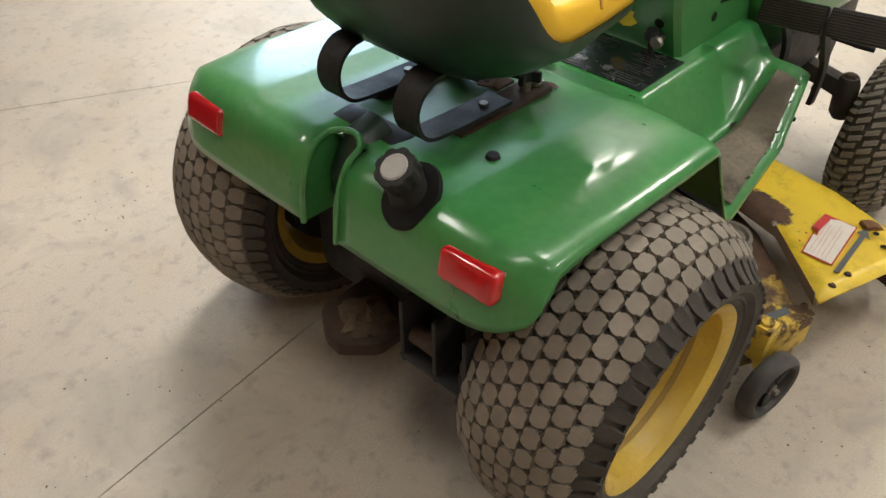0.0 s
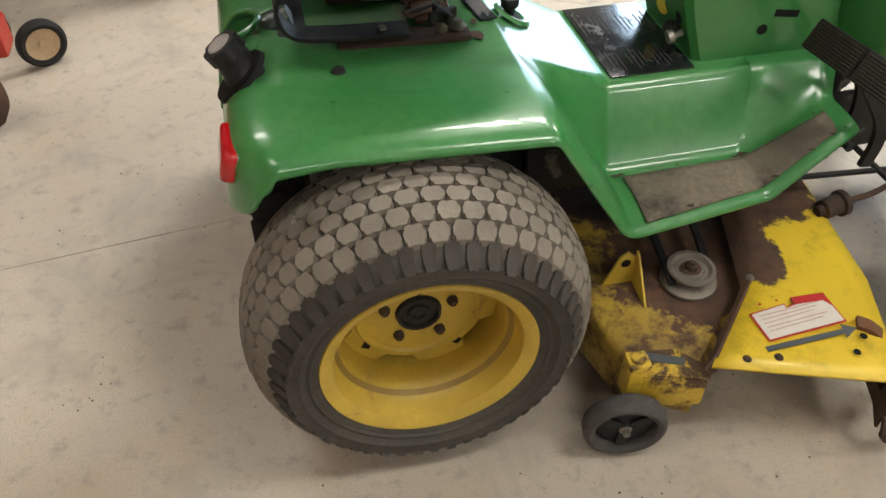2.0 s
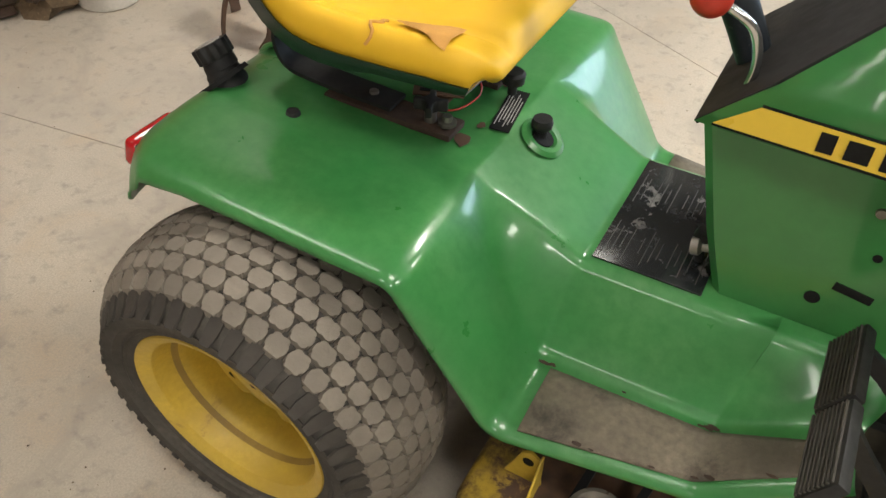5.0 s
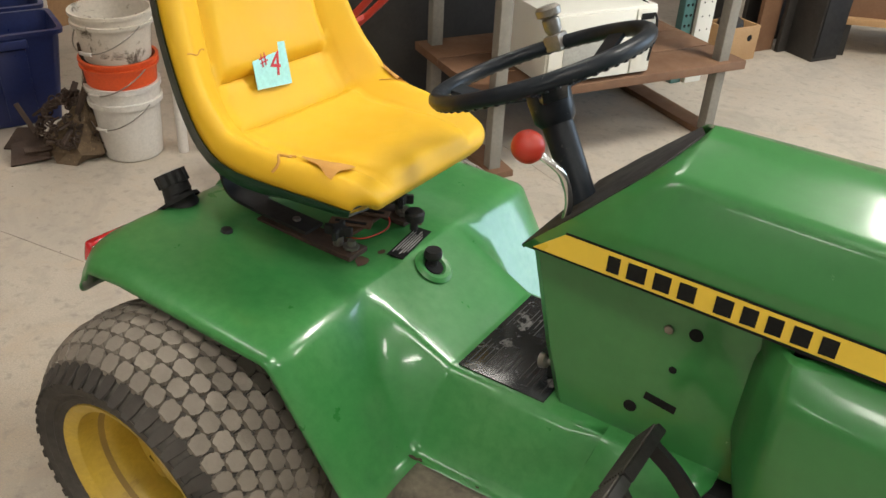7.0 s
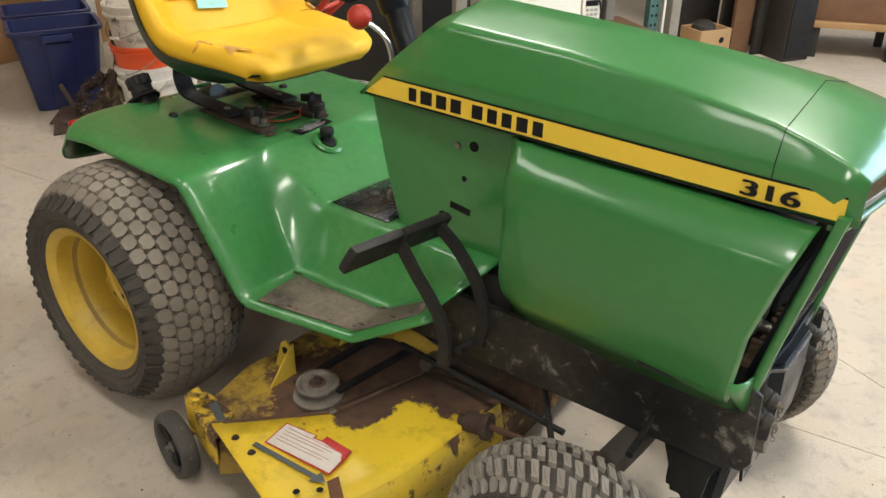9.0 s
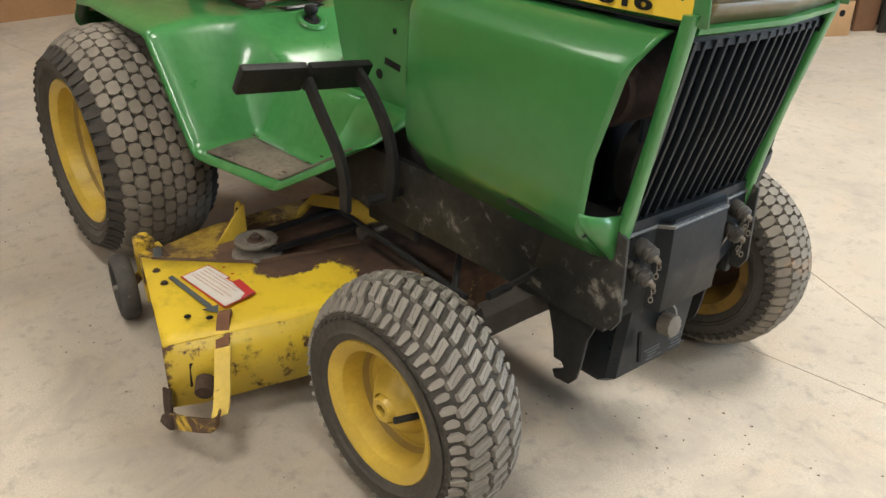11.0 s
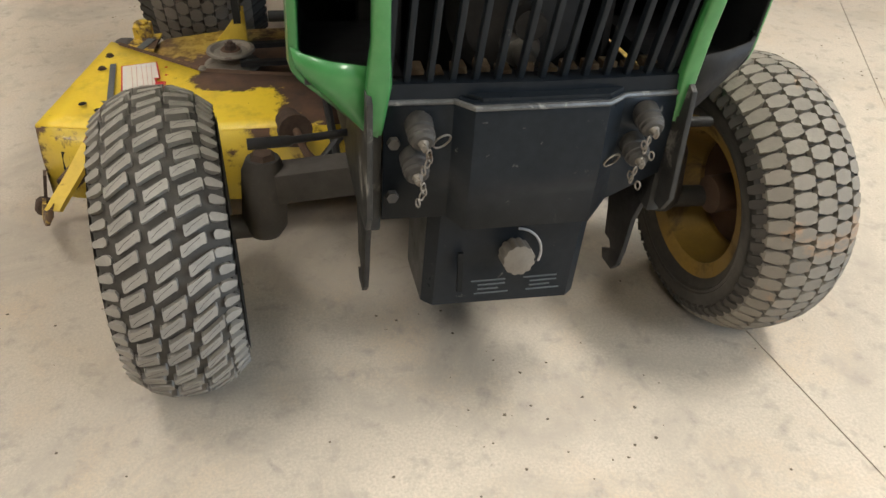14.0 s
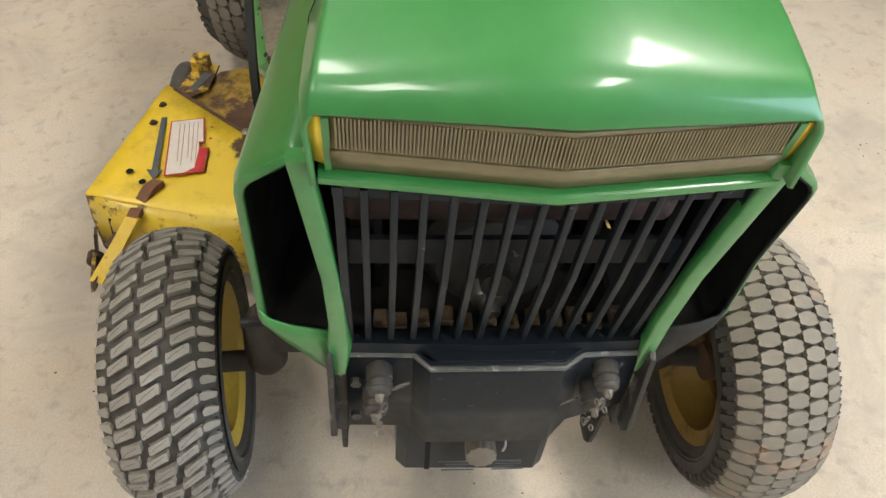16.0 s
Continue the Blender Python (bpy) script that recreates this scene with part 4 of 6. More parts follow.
part("sticker_remnant", plate(tw, [(-.022, -.012), (-.008, -.020), (.010, -.016), (.024, -.004), (.014, .008), (.018, .018), (-.006, .022), (-.018, .010)], .001), DECAL_YELLOW, tractor, "torn remnant of a yellow sticker")
part("round_hole", turned(tw @ Matrix.Translation((.072, .012, 0)), [(0, .0012), (.010, .0012), (.010, 0)], 14), INK, tractor)
part("panel_knob", turned(tw @ Matrix.Translation((.080, -.014, 0)), [(.006, 0), (.006, .012), (.012, .016), (.012, .026), (0, .028)], 14), STEEL, tractor, "small steel panel knob")
slot = bmesh.new()
add_box(slot, Matrix.Translation((.660, -.1066, .545)) @ pose(0, 0, 0, 0, 8, 0), .046, .001, .0125, .0004)
part("slot", slot, INK, tractor)
dash = bmesh.new()
add_plate(dash, axes((.436, HY, .718), (0, 1, 0), (.155, 0, .150)), [(-.132, .0), (.132, .0), (.131, .085), (.094, .208), (.0, .246), (-.094, .208), (-.131, .085)], -.006, .001)
part("dash", dash, BLACK_DULL, tractor, "dusty black sloping dash")

# engine bay and frame
BAY_GRIME = surface("dusty_bay_grime", (0.040, 0.036, 0.032), (0.018, 0.017, 0.016), 12, 0.85, 0, 0, 0.4, 60, (0.11, 0.092, 0.072), 0.64, 18, 0.10)
MUFFLER = surface("scaled_muffler_rust", (0.085, 0.052, 0.044), (0.045, 0.032, 0.034), 14, 0.75, 0.2, 0, 0.4, 60, (0.16, 0.13, 0.13), 0.60, 10, 0.10)
part("engine_block", box(.78, 1.10, -.10, .10, .40, .70, .012), BLACK_DULL, tractor, "dark engine behind the grille")
part("muffler", turned(pose(1.165, -.15, .625, -90, 0, 0), [(0, 0), (.05, 0), (.055, .006), (.055, .294), (.05, .30), (0, .30)], 28), MUFFLER, tractor, "rusty brown muffler")
for s in (-1, 1):
    part("muffler_outlet", turned(axes((1.165, s * .152, .625), (1, 0, 0), (0, 0, -s)), [(0, .001), (.030, .001), (.034, .005), (.038, 0)], 24), INK, tractor, "black muffler opening")
# Added plate: hides the yellow deck and keeps the bay behind the grille dark.
part("bay_backdrop", box(1.03, 1.05, -.150, .150, .40, .715, .004), BAY_GRIME, tractor, "dark plate added behind the grille to hide the deck")
part("engine_base", box(.85, 1.222, -.146, .146, .388, .396, .002), BAY_GRIME, tractor, "grimy black base plate under the engine")
part("fan_hub", turned(axes((1.15, .0, .49), (0, 1, 0), (0, 0, 1)), [(0, .05), (.016, .05), (.018, .03), (.06, .02), (.075, 0)], 28), BAY_GRIME, tractor, "engine pulley with a steel bolt")
part("crank_bolt", turned(axes((1.190, -.004, .462), (0, 1, 0), (.2, 0, 1)), [(0, .022), (.009, .022), (.011, .018), (.011, .006), (.018, .005), (.020, 0), (.020, -.03)], 16), STEEL, tractor, "bright steel bolt behind the grille")
for s in (-1, 1):
    part("frame_rail", box(.20, 1.235, min(s * .150, s * .165), max(s * .150, s * .165), .285, .405, .004), SCUFFED, tractor, "scuffed black frame rail")
part("axle_housing", box(-.14, .09, -.21, .21, .18, .36, .03), BLACK_DULL, tractor, "dark transaxle housing")
part("chassis", box(-.04, .80, -.13, .13, .26, .452, .02), BLACK_DULL, tractor, "dark chassis below the seat deck")
HITCH_RUST = surface("hitch_rust", (0.030, 0.017, 0.012), (0.060, 0.032, 0.020), 14, 0.85, 0, 0, 0.35, 80, (0.16, 0.11, 0.065), 0.66, 30, 0.08)
hp = bmesh.new()
add_plate(hp, Matrix.Translation((0, 0, .206)), [(-.272, .036), (-.279, .020), (-.281, -.010), (-.274, -.020), (-.242, -.054), (-.230, -.060), (-.140, -.062), (-.140, .078), (-.235, .078), (-.250, .068)], .026, .004)
part("hitch_plate", hp, HITCH_RUST, tractor, "rusted drawbar hitch plate")
CAKED = surface("caked_dirt", (0.105, 0.070, 0.040), (0.050, 0.032, 0.020), 45, 0.95, 0, 0, 0.8, 90, (0.17, 0.12, 0.070), 0.62, 60, 0.06)
heap = bmesh.new()
rnd = random.Random(12)
rings = []
for k in range(6):
    r = 1 - (k / 5) ** 1.5
    rings.append([(-.205 + .052 * r * math.cos(a) * rnd.uniform(.7, 1.2), .004 + .052 * r * math.sin(a) * rnd.uniform(.7, 1.2), .231 + .005 * k * rnd.uniform(.6, 1.3)) for a in np.linspace(0, 2 * math.pi, 23)[:-1]])
part("hitch_dirt", loft(heap, rings, True, True), CAKED, tractor, "caked dry grass and dirt on the hitch")
wb = bmesh.new()
for y in (-.140, -.205, -.262):
    add_box(wb, Matrix.Translation((-.215, y, .335)), .090, .008, .120, .002)
add_box(wb, Matrix.Translation((-.192, -.20, .352)), .012, .130, .110, .002)
add_box(wb, Matrix.Translation((-.222, -.20, .286)), .080, .130, .008, .002)
part("rear_bracket", wb, BLACK_DULL, tractor, "black channel bracket below the fender")
# Added box blocks light and view through the notch, so it stays dark.
part("notch_backing", box(-.185, -.13, -.055, .085, .36, .575, .01), BLACK_DULL, tractor, "black box added behind the rear notch to keep it dark")
part("spacer_tube", tube([(-.235, -.140, .318), (-.235, -.205, .318)], .016, 14), RUST_DARK, tractor)
part("axle_case", box(-.16, .05, -.10, .10, .24, .43, .04, 3), BLACK_DULL, tractor, "grimy transaxle case")

# front plate
plate_ob = bmesh.new()
sec = [(-.150, 1.236), (-.083, 1.238), (-.066, 1.256), (.070, 1.256), (.092, 1.240), (.150, 1.238)]
low = [.302, .302, .295, .295, .312, .340]
loft(plate_ob, [[(x - .003, y, .439), (x + .001, y, .437), (x + .004, y, .432), (x + .005, y, .424), (x + .006, y, (.44 + zl) / 2), (x + .003, y, zl)] for (y, x), zl in zip(sec, low)])
fp = part("front_plate", plate_ob, BLACK, tractor, "scratched black front plate with a raised middle", sharp=25)
so = fp.modifiers.new("thickness", "SOLIDIFY")
so.thickness, so.offset = .007, -1
# Pale edge colour: worn paint, with the top bend's reflection painted in.
WEAR_AND_SHEEN = surface("worn_black_with_sheen", (0.165, 0.160, 0.150), (0.045, 0.046, 0.047), 24, 0.45, 0.1, 0, 0.1, 90, (0.30, 0.285, 0.26), 0.60, 40, 0.08)
part("worn_sheen_edge", tube([(x + .0035, y, .4335) for y, x in sec], .0032, 8), WEAR_AND_SHEEN, fp, "grey wear and a painted sheen along the top bend")
top = bmesh.new()
add_plate(top, axes((1.19, -.150, .436), (0, 1, 0), (1, 0, 0)), [(0, 0), (.30, 0), (.30, .047), (.24, .052), (.22, .066), (.092, .066), (.074, .048), (0, .046)], -.006, .001)
part("plate_shelf", top, BLACK, tractor)
for s in (-1, 1):
    m = axes((1.085, s * .163, 0), (1, 0, 0), (0, 0, 1))
    part("side_plate", plate(m, [(0, .300), (.03, .40), (.15, .452), (.172, .44), (.178, .318), (.166, .298), (.06, .292)], .006, .001), SCUFFED, tractor, "scuffed black side plate")
    hm = axes((1.085, s * .156, 0), (1, 0, 0), (0, 0, 1))
    part("hook_bracket", plate(hm, [(.030, .345), (.150, .345), (.140, .300), (.122, .255), (.116, .205), (.110, .180), (.098, .166), (.070, .164), (.064, .176), (.078, .184), (.086, .190), (.080, .198), (.064, .198), (.058, .235), (.040, .290)], .006, .001), BLACK_DULL, tractor, "black bracket with a hooked lower end")
rnd = random.Random(44)
marks = bmesh.new()
for k in range(44):
    if k < 26:
        cx, cz, a, ln = rnd.gauss(1.205, .022), rnd.gauss(.392, .022), rnd.uniform(-1.2, .9), rnd.uniform(.004, .022)
    else:
        cx, cz, a, ln = 1.115 + .004 * (k - 26), .395 - .0045 * (k - 26) + rnd.uniform(-.008, .008), -.85 + rnd.uniform(-.2, .2), rnd.uniform(.008, .030)
    cx, cz = min(max(cx, 1.125), 1.245), min(max(cz, .312), .428)
    d = Vector((math.cos(a), 0, math.sin(a))) * ln / 2
    w_ = Vector((-math.sin(a), 0, math.cos(a))) * rnd.uniform(.0004, .0013)
    c_ = Vector((cx, -.1667 - .00003 * k, cz))
    marks.faces.new([marks.verts.new(c_ + q) for q in (-d, w_ - d * .2, d, -w_ + d * .3)])
tagged(part("scratch", marks, WEAR_AND_SHEEN, fp, "pale scratches and scuffs in the black paint", sharp=0), kind="stuff")
tank = bmesh.new()
r0 = [(1.12, -.096), (1.214, -.096), (1.226, -.084), (1.230, .078), (1.220, .090), (1.12, .090)]
loft(tank, [[(x - .03, y * .94, .145) if x > 1.2 else (x, y * .94, .145) for x, y in r0], [(x - .012, y, .16) if x > 1.2 else (x, y, .16) for x, y in r0], [(x, y, .30) for x, y in r0]], True, True)
tank_ob = part("control_box", tank, BLACK, tractor, "black box below the front plate with a dial")
dm = axes((1.2265, .003, .238), (0, 1, 0), (-.12, 0, 1))
kn = []
for i in range(36):
    rr = .0185 if i % 3 else .0168
    kn.append((rr * math.cos(i * math.pi / 18), rr * math.sin(i * math.pi / 18)))
part("dial", plate(dm, kn, .022, .001), DUSTY_STEEL, tank_ob, "knurled grey dial knob")
arc = bmesh.new()
add_tube(arc, [dm @ Vector((.031 * math.cos(a), .031 * math.sin(a), .004)) for a in np.linspace(-.4, 1.5, 10)], .0015, 6)
part("dial_mark", arc, LABEL_GREY, tank_ob)
sl = bmesh.new()
add_box(sl, dm @ Matrix.Translation((-.062, -.02, .002)), .006, .05, .004)
part("box_slot", sl, INK, tank_ob)
pr = bmesh.new()
for r_ in range(4):
    for c_ in range(2):
        add_box(pr, dm @ Matrix.Translation((-.028 + c_ * .062 + .004 * (r_ % 2), -.034 - r_ * .0055, .0015)), .04 - .008 * (r_ % 3), .0016, .001)
tagged(part("print_bar", pr, SLATE, tank_ob, "faded grey print on the box", sharp=0), kind="stuff")


COUPLER = surface("dusty_coupler", (0.075, 0.068, 0.060), (0.034, 0.031, 0.028), 30, 0.6, 0.2, 0, 0.2, 120, (0.16, 0.14, 0.12), 0.62, 40, 0.08)


def chain(start, count, drop, sway):
    """Small steel links hanging from a point."""
    bm = bmesh.new()
    for k in range(count):
        at = Matrix.Translation(start + Vector((.002 * math.sin(1.7 * k), sway * math.sin(k * math.pi / max(count - 1, 1)), -drop * k))) @ pose(0, 0, 0, 90, 0, 30 + 90 * (k % 2))
        add_turned(bm, at @ Matrix.Diagonal((.75, 1.15, 1, 1)), [(.0040 + .0010 * math.cos(a), .0010 * math.sin(a)) for a in np.linspace(0, 2 * math.pi, 7)[:-1]], 10, True)
    return bm


def coupler(y, z, ring):
    m = axes((1.239, y, z), (0, 1, 0), (.30, 0, 1)) @ Matrix.Scale(.90, 4)
    body = turned(m, [(0, .036), (.010, .036), (.0130, .0335), (.0135, .029), (.0148, .028), (.0148, .022), (.0125, .021), (.0125, .019), (.0150, .0175), (.0155, .004), (.0135, .001), (.0135, -.012)], 22)
    c = part("coupler", body, COUPLER, tractor, "dusty hydraulic coupler with a chained cap")
    part("tip", turned(m @ Matrix.Translation((0, 0, .036)), [(0, .009), (.004, .008), (.005, .002), (.0062, 0)], 12), DUSTY_STEEL, c)
    part("chain", chain(m @ Vector((0, 0, .042)), 5, .0060, .006 if y < 0 else -.010), DUSTY_STEEL, c, "small steel chain")
    if ring:
        part("chain_ring", turned(m @ Matrix.Translation((.024 if y < 0 else -.026, -.012, .022)) @ pose(0, 0, 0, 10, 20, 0), [(.0105 + .0012 * math.cos(a), .0012 * math.sin(a)) for a in np.linspace(0, 2 * math.pi, 7)[:-1]], 22, True), DUSTY_STEEL, c, "split steel ring")


for y, z, ring in ((-.117, .414, True), (-.121, .378, False), (.117, .416, False), (.109, .382, True)):
    coupler(y, z, ring)
for z in (.393, .333):
    part("plate_bolt", turned(axes((1.243, -.141, z), (0, 1, 0), (0, 0, 1)), [(0, .006), (.006, .006), (.007, .0)], 6), COUPLER, tractor)

# front axle
GRIME = surface("greasy_grime", (0.050, 0.043, 0.035), (0.025, 0.022, 0.019), 14, 0.7, 0, 0, 0.35, 80, (0.13, 0.10, 0.07), 0.62, 20, 0.10)
beam = bmesh.new()
add_strip(beam, [(1.057, -.272, .242), (1.065, -.235, .250), (1.075, -.16, .262), (1.08, 0, .264), (1.075, .16, .262), (1.065, .235, .250), (1.057, .272, .242)], .040, .042, (1, 0, 0))
bmesh.ops.bevel(beam, geom=list(beam.edges), offset=.006, segments=2, profile=.6, affect="EDGES")
part("front_axle", beam, GRIME, tractor, "dusty black front axle beam")
for s in (-1, 1):
    kn = tube([(1.062, s * .268, .176), (1.061, s * .267, .190), (1.058, s * .264, .262), (1.057, s * .264, .280)], [.020, .028, .027, .020], 18)
    add_tube(kn, [(1.064, s * .268, .190), (1.070, s * .36, .190)], .015, 10)
    kb = part("knuckle", kn, GRIME, tractor, "greasy steering knuckle")
    part("cap_nut", turned(Matrix.Translation((1.057, s * .264, .280)), [(0, .008), (.012, .007), (.017, 0)], 6), RUST_DARK, kb)
    part("tie_rod", tube([(1.115, s * .280, .330), (1.112, s * .235, .330), (1.110, s * .230, .330), (1.10, s * .10, .338)], [.0065, .0065, .0045, .0045], 10), BLACK_DULL, tractor, "thin black tie rod")


# seat
SEAT_ST = [(.196, .699, .148, .000, .026), (.207, .718, .166, .002, .042), (.192, .738, .184, .008, .054), (.140, .745, .200, .020, .062), (.06, .738, .212, .036, .064), (-.03, .732, .220, .058, .070), (-.085, .748, .222, .075, .066),
           (-.122, .790, .220, .072, .056), (-.145, .850, .212, .052, .050), (-.165, .920, .202, .036, .048), (-.182, .980, .188, .024, .045), (-.192, 1.020, .165, .010, .038), (-.200, 1.035, .130, .0, .020)]


def seat_at(u):
    """Station u along the cushion and up the back: point, direction, normal, half width, bolster height, thickness."""
    n = len(SEAT_ST) - 1
    i = min(int(u), n - 1)
    f = u - i
    q = [SEAT_ST[max(0, min(n, i + k))] for k in (-1, 0, 1, 2)]
    v = [0.5 * (2 * b + (c - a) * f + (2 * a - 5 * b + 4 * c - d) * f * f + (3 * b - a - 3 * c + d) * f ** 3) for a, b, c, d in zip(*q)]
    return v


def seat_frame(u):
    a, b = seat_at(max(0, u - .12)), seat_at(min(len(SEAT_ST) - 1.001, u + .12))
    d = Vector((b[0] - a[0], 0, b[1] - a[1])).normalized()
    return seat_at(u), Vector((d.z, 0, -d.x))


def bell(x, w):
    return math.exp(-(x / w) ** 2)


def step(x, w):
    return 1 / (1 + math.exp(-max(-30, min(30, x / w))))


def seat_skin(u, t, lift=0.0):
    """A point of the upholstery; t runs from side to side, -1 to 1."""
    (x, z, w, h, th), n = seat_frame(u)
    at = abs(t)
    rise = h * max(0, (at - .52) / .48) ** 1.15 * (1 - .2 * max(0, (at - .85) / .15) ** 2)
    edge = th * .38 * max(0, (at - .88) / .12) ** 2
    pad = .012 * step(.60 - at, .025) * step(u - 1.9, .10) * step(5.9 - u, .06)
    back = .015 * step(.58 - at, .018) * step(u - 7.55, .05) * step(10.4 - u, .08)
    seam = -.008 * bell(at - .61, .020) * step(u - 1.7, .15) * step(10.5 - u, .1)
    seam -= .009 * (bell(u - 6.0, .10) + bell(u - 7.42, .07)) * step(.60 - at, .03)
    dimple = -.006 * bell(u - 4.2, 1.0) * bell(t, .35)
    return Vector((x, w * at ** .93 * (1 if t > 0 else -1), z)) + n * (rise - edge + pad + back + seam + dimple + lift)


def seat():
    last = len(SEAT_ST) - 1.001
    rings = []
    for k in range(61):
        u = last * k / 60
        (x, z, w, h, th), n = seat_frame(u)
        ring = [seat_skin(u, -1 + 2 * j / 48) for j in range(49)]
        for j in range(11):
            t = 1 - j / 5
            rise = h * max(0, (abs(t) - .45) / .55) ** 1.6 * .8
            ring.append(Vector((x, w * t * .985, z)) + n * (rise - th * (1 - .25 * abs(t) ** 4)))
        rings.append(ring)
    ob = part("seat_cushion", loft(bmesh.new(), rings, True, True), SEAT, tractor, "cracked bright yellow vinyl bucket seat", sharp=70)
    rings = []
    for k in range(31):
        u = last * k / 30
        (x, z, w, h, th), n = seat_frame(u)
        c = Vector((x, 0, z)) - n * th * .66
        ring = []
        for j in range(15):
            t = j / 7 - 1
            ring.append(c + Vector((0, w * 1.008 * t, 0)) + n * h * .8 * max(0, (abs(t) - .45) / .55) ** 1.6)
        for j in range(15):
            t = 1 - j / 7
            ring.append(c + Vector((0, w * t * .985, 0)) + n * (h * .72 * max(0, (abs(t) - .45) / .55) ** 1.6 - (th * .34 + (.004 if u < 4 else .014)) * (1 - .45 * abs(t) ** 3)))
        rings.append(ring)
    part("seat_shell", loft(bmesh.new(), rings, True, True), DARK_GREEN, tractor, "dark moulded seat shell", sharp=60)

    # torn vinyl with foam showing
    def tear(u0, u1, t0, t1, slant, seed):
        rnd = random.Random(seed)
        bm = bmesh.new()
        rows = []
        for i in range(7):
            a = i / 6
            half = (1.02 - .86 * a) * rnd.uniform(.88, 1.05) / 2
            rows.append([seat_skin(u0 + (u1 - u0) * a, (t0 + t1) / 2 + slant * (a - .5) + (t1 - t0) * half * (b - 2) / 2, .0062 - .0012 * abs(b - 2) / 2) for b in range(5)])
        part("torn_patch", loft(bm, rows), FOAM, ob, "brown foam showing through torn vinyl")

    tear(2.85, 3.85, -.94, -.60, .06, 1)
    tear(4.7, 5.5, .86, .99, -.05, 2)
    part("crack", tube([seat_skin(4.02 + .05 * math.sin(j * 1.3), -.74 - .0255 * j, .0010) for j in range(11)], .0024, 6), FOAM, ob, "dark split in the vinyl")
    part("crack", tube([seat_skin(5.2 - .1 * j, .80 + .02 * j, .0008) for j in range(8)], .0010, 6), FOAM, ob, "dark split in the vinyl")
    part("crack", tube([seat_skin(8.3 + .04 * math.sin(j), -.70 - .03 * j, .0006) for j in range(9)], .0010, 6), FOAM, ob, "crease in the vinyl")
    strap = bmesh.new()
    loft(strap, [[seat_skin(u, t, .003) for t in (.66, .72, .78, .84)] for u in (9.3, 9.6, 9.9)])
    so = part("tape_patch", strap, INK, ob, "black tape on the backrest").modifiers.new("thickness", "SOLIDIFY")
    so.thickness = .002
    return ob


cushion = seat()
nb = seat_skin(7.50, -.070, .012)
(_a, _b, _c, _d, _e), nn = seat_frame(7.8)
nm = axes(nb, (0, 1, .07), nn.cross(Vector((0, 1, .07))))
note = bmesh.new()
nm = nm @ pose(0, 0, 0, 0, 0, -9)
add_box(note, nm, .080, .072, .0012)
note_ob = part("paper_note", note, AQUA, cushion, "pale aqua paper note stuck on the backrest")
lettering("note_mark", "#", .030, nm @ Matrix.Translation((-.016, .012, .0012)) @ pose(0, 0, 0, 0, 0, 14), MARKER, cushion, "red handwritten mark")
lettering("note_mark", "4", .060, nm @ Matrix.Translation((.010, 0, .0012)) @ pose(0, 0, 0, 0, 0, -10) @ Matrix.Diagonal((.8, 1, 1, 1)), MARKER, cushion, "red handwritten mark")

# seat springs and slides, laid on the sloping deck
DECK_FIT = Matrix(((1, 0, 0, 0), (0, 1, 0, 0), (-.028, 0, 1, -.0282), (0, 0, 0, 1)))
for s in (-1, 1):
    sp = bmesh.new()
    c = [(.02, .580), (-.10, .586), (-.158, .597), (-.176, .636), (-.158, .670), (-.11, .682), (.06, .684)]
    add_strip(sp, [(p.x, s * .078, p.y) for p in (Vector((q.x, q.y)) for q in curve_pts([(x, z, 0) for x, z in c], 6))], .045, .006, (0, 1, 0))
    part("seat_spring", sp, BLACK_DULL, tractor, "black curved leaf spring under the seat")
    part("seat_slide", box(-.10, .108, s * .078 - .024, s * .078 + .024, .590, .600, .002), RUST_DARK, tractor, "rusty seat slide plate", at=DECK_FIT)
    for x in (-.016, .104):
        part("slide_bolt", turned(Matrix.Translation((x - .012, s * .078, .602)), [(0, .014), (.007, .014), (.008, .009), (.008, .006), (.014, .005), (.014, 0)], 8), STEEL, tractor, at=DECK_FIT)
    part("pan_plug", turned(Matrix.Translation((-.108, s * .166, .588)), [(0, .016), (.009, .015), (.011, .010), (.009, .004), (.013, 0)], 14), BLACK_DULL, tractor, "black rubber plug", at=DECK_FIT)
part("seat_crosspiece", box(.030, .070, -.056, .056, .602, .608, .002), RUST, tractor, "rusty slotted cross plate", at=DECK_FIT)
cross = []
for i in range(32):
    a = math.pi * i / 16
    rr = .0245 if i % 8 in (7, 0, 1) else .0115
    cross.append((rr * math.cos(a), rr * math.sin(a)))
for x, y, turn in ((.066, -.080, 20), (.078, .082, 38)):
    knob = part("slide_knob", plate(pose(x, y, .618, 0, 0, turn), cross, .018, .003), BLACK_DULL, tractor, "four-lobed black adjusting knob", at=DECK_FIT)
    part("knob_stem", turned(Matrix.Translation((x, y, .598)), [(.009, 0), (.009, .022)], 12), STEEL, knob)
part("stop_knob", turned(Matrix.Translation((.135, .045, .600)), [(.007, 0), (.007, .018), (.017, .020), (.018, .034), (.014, .038), (0, .039)], 18), BLACK_DULL, tractor, "round black knob under the seat", at=DECK_FIT)
for y in (-.026, .026):
    slot_plate = bmesh.new()
    add_box(slot_plate, pose(.050, y, .6125, 0, 0, 24), .075, .024, .003, .001)
    part("slotted_plate", slot_plate, RUST, tractor, "rusty slotted plate below the seat", at=DECK_FIT)
    gap = bmesh.new()
    add_box(gap, pose(.050, y, .6146, 0, 0, 24), .056, .007, .0012)
    part("plate_slot", gap, INK, tractor, at=DECK_FIT)
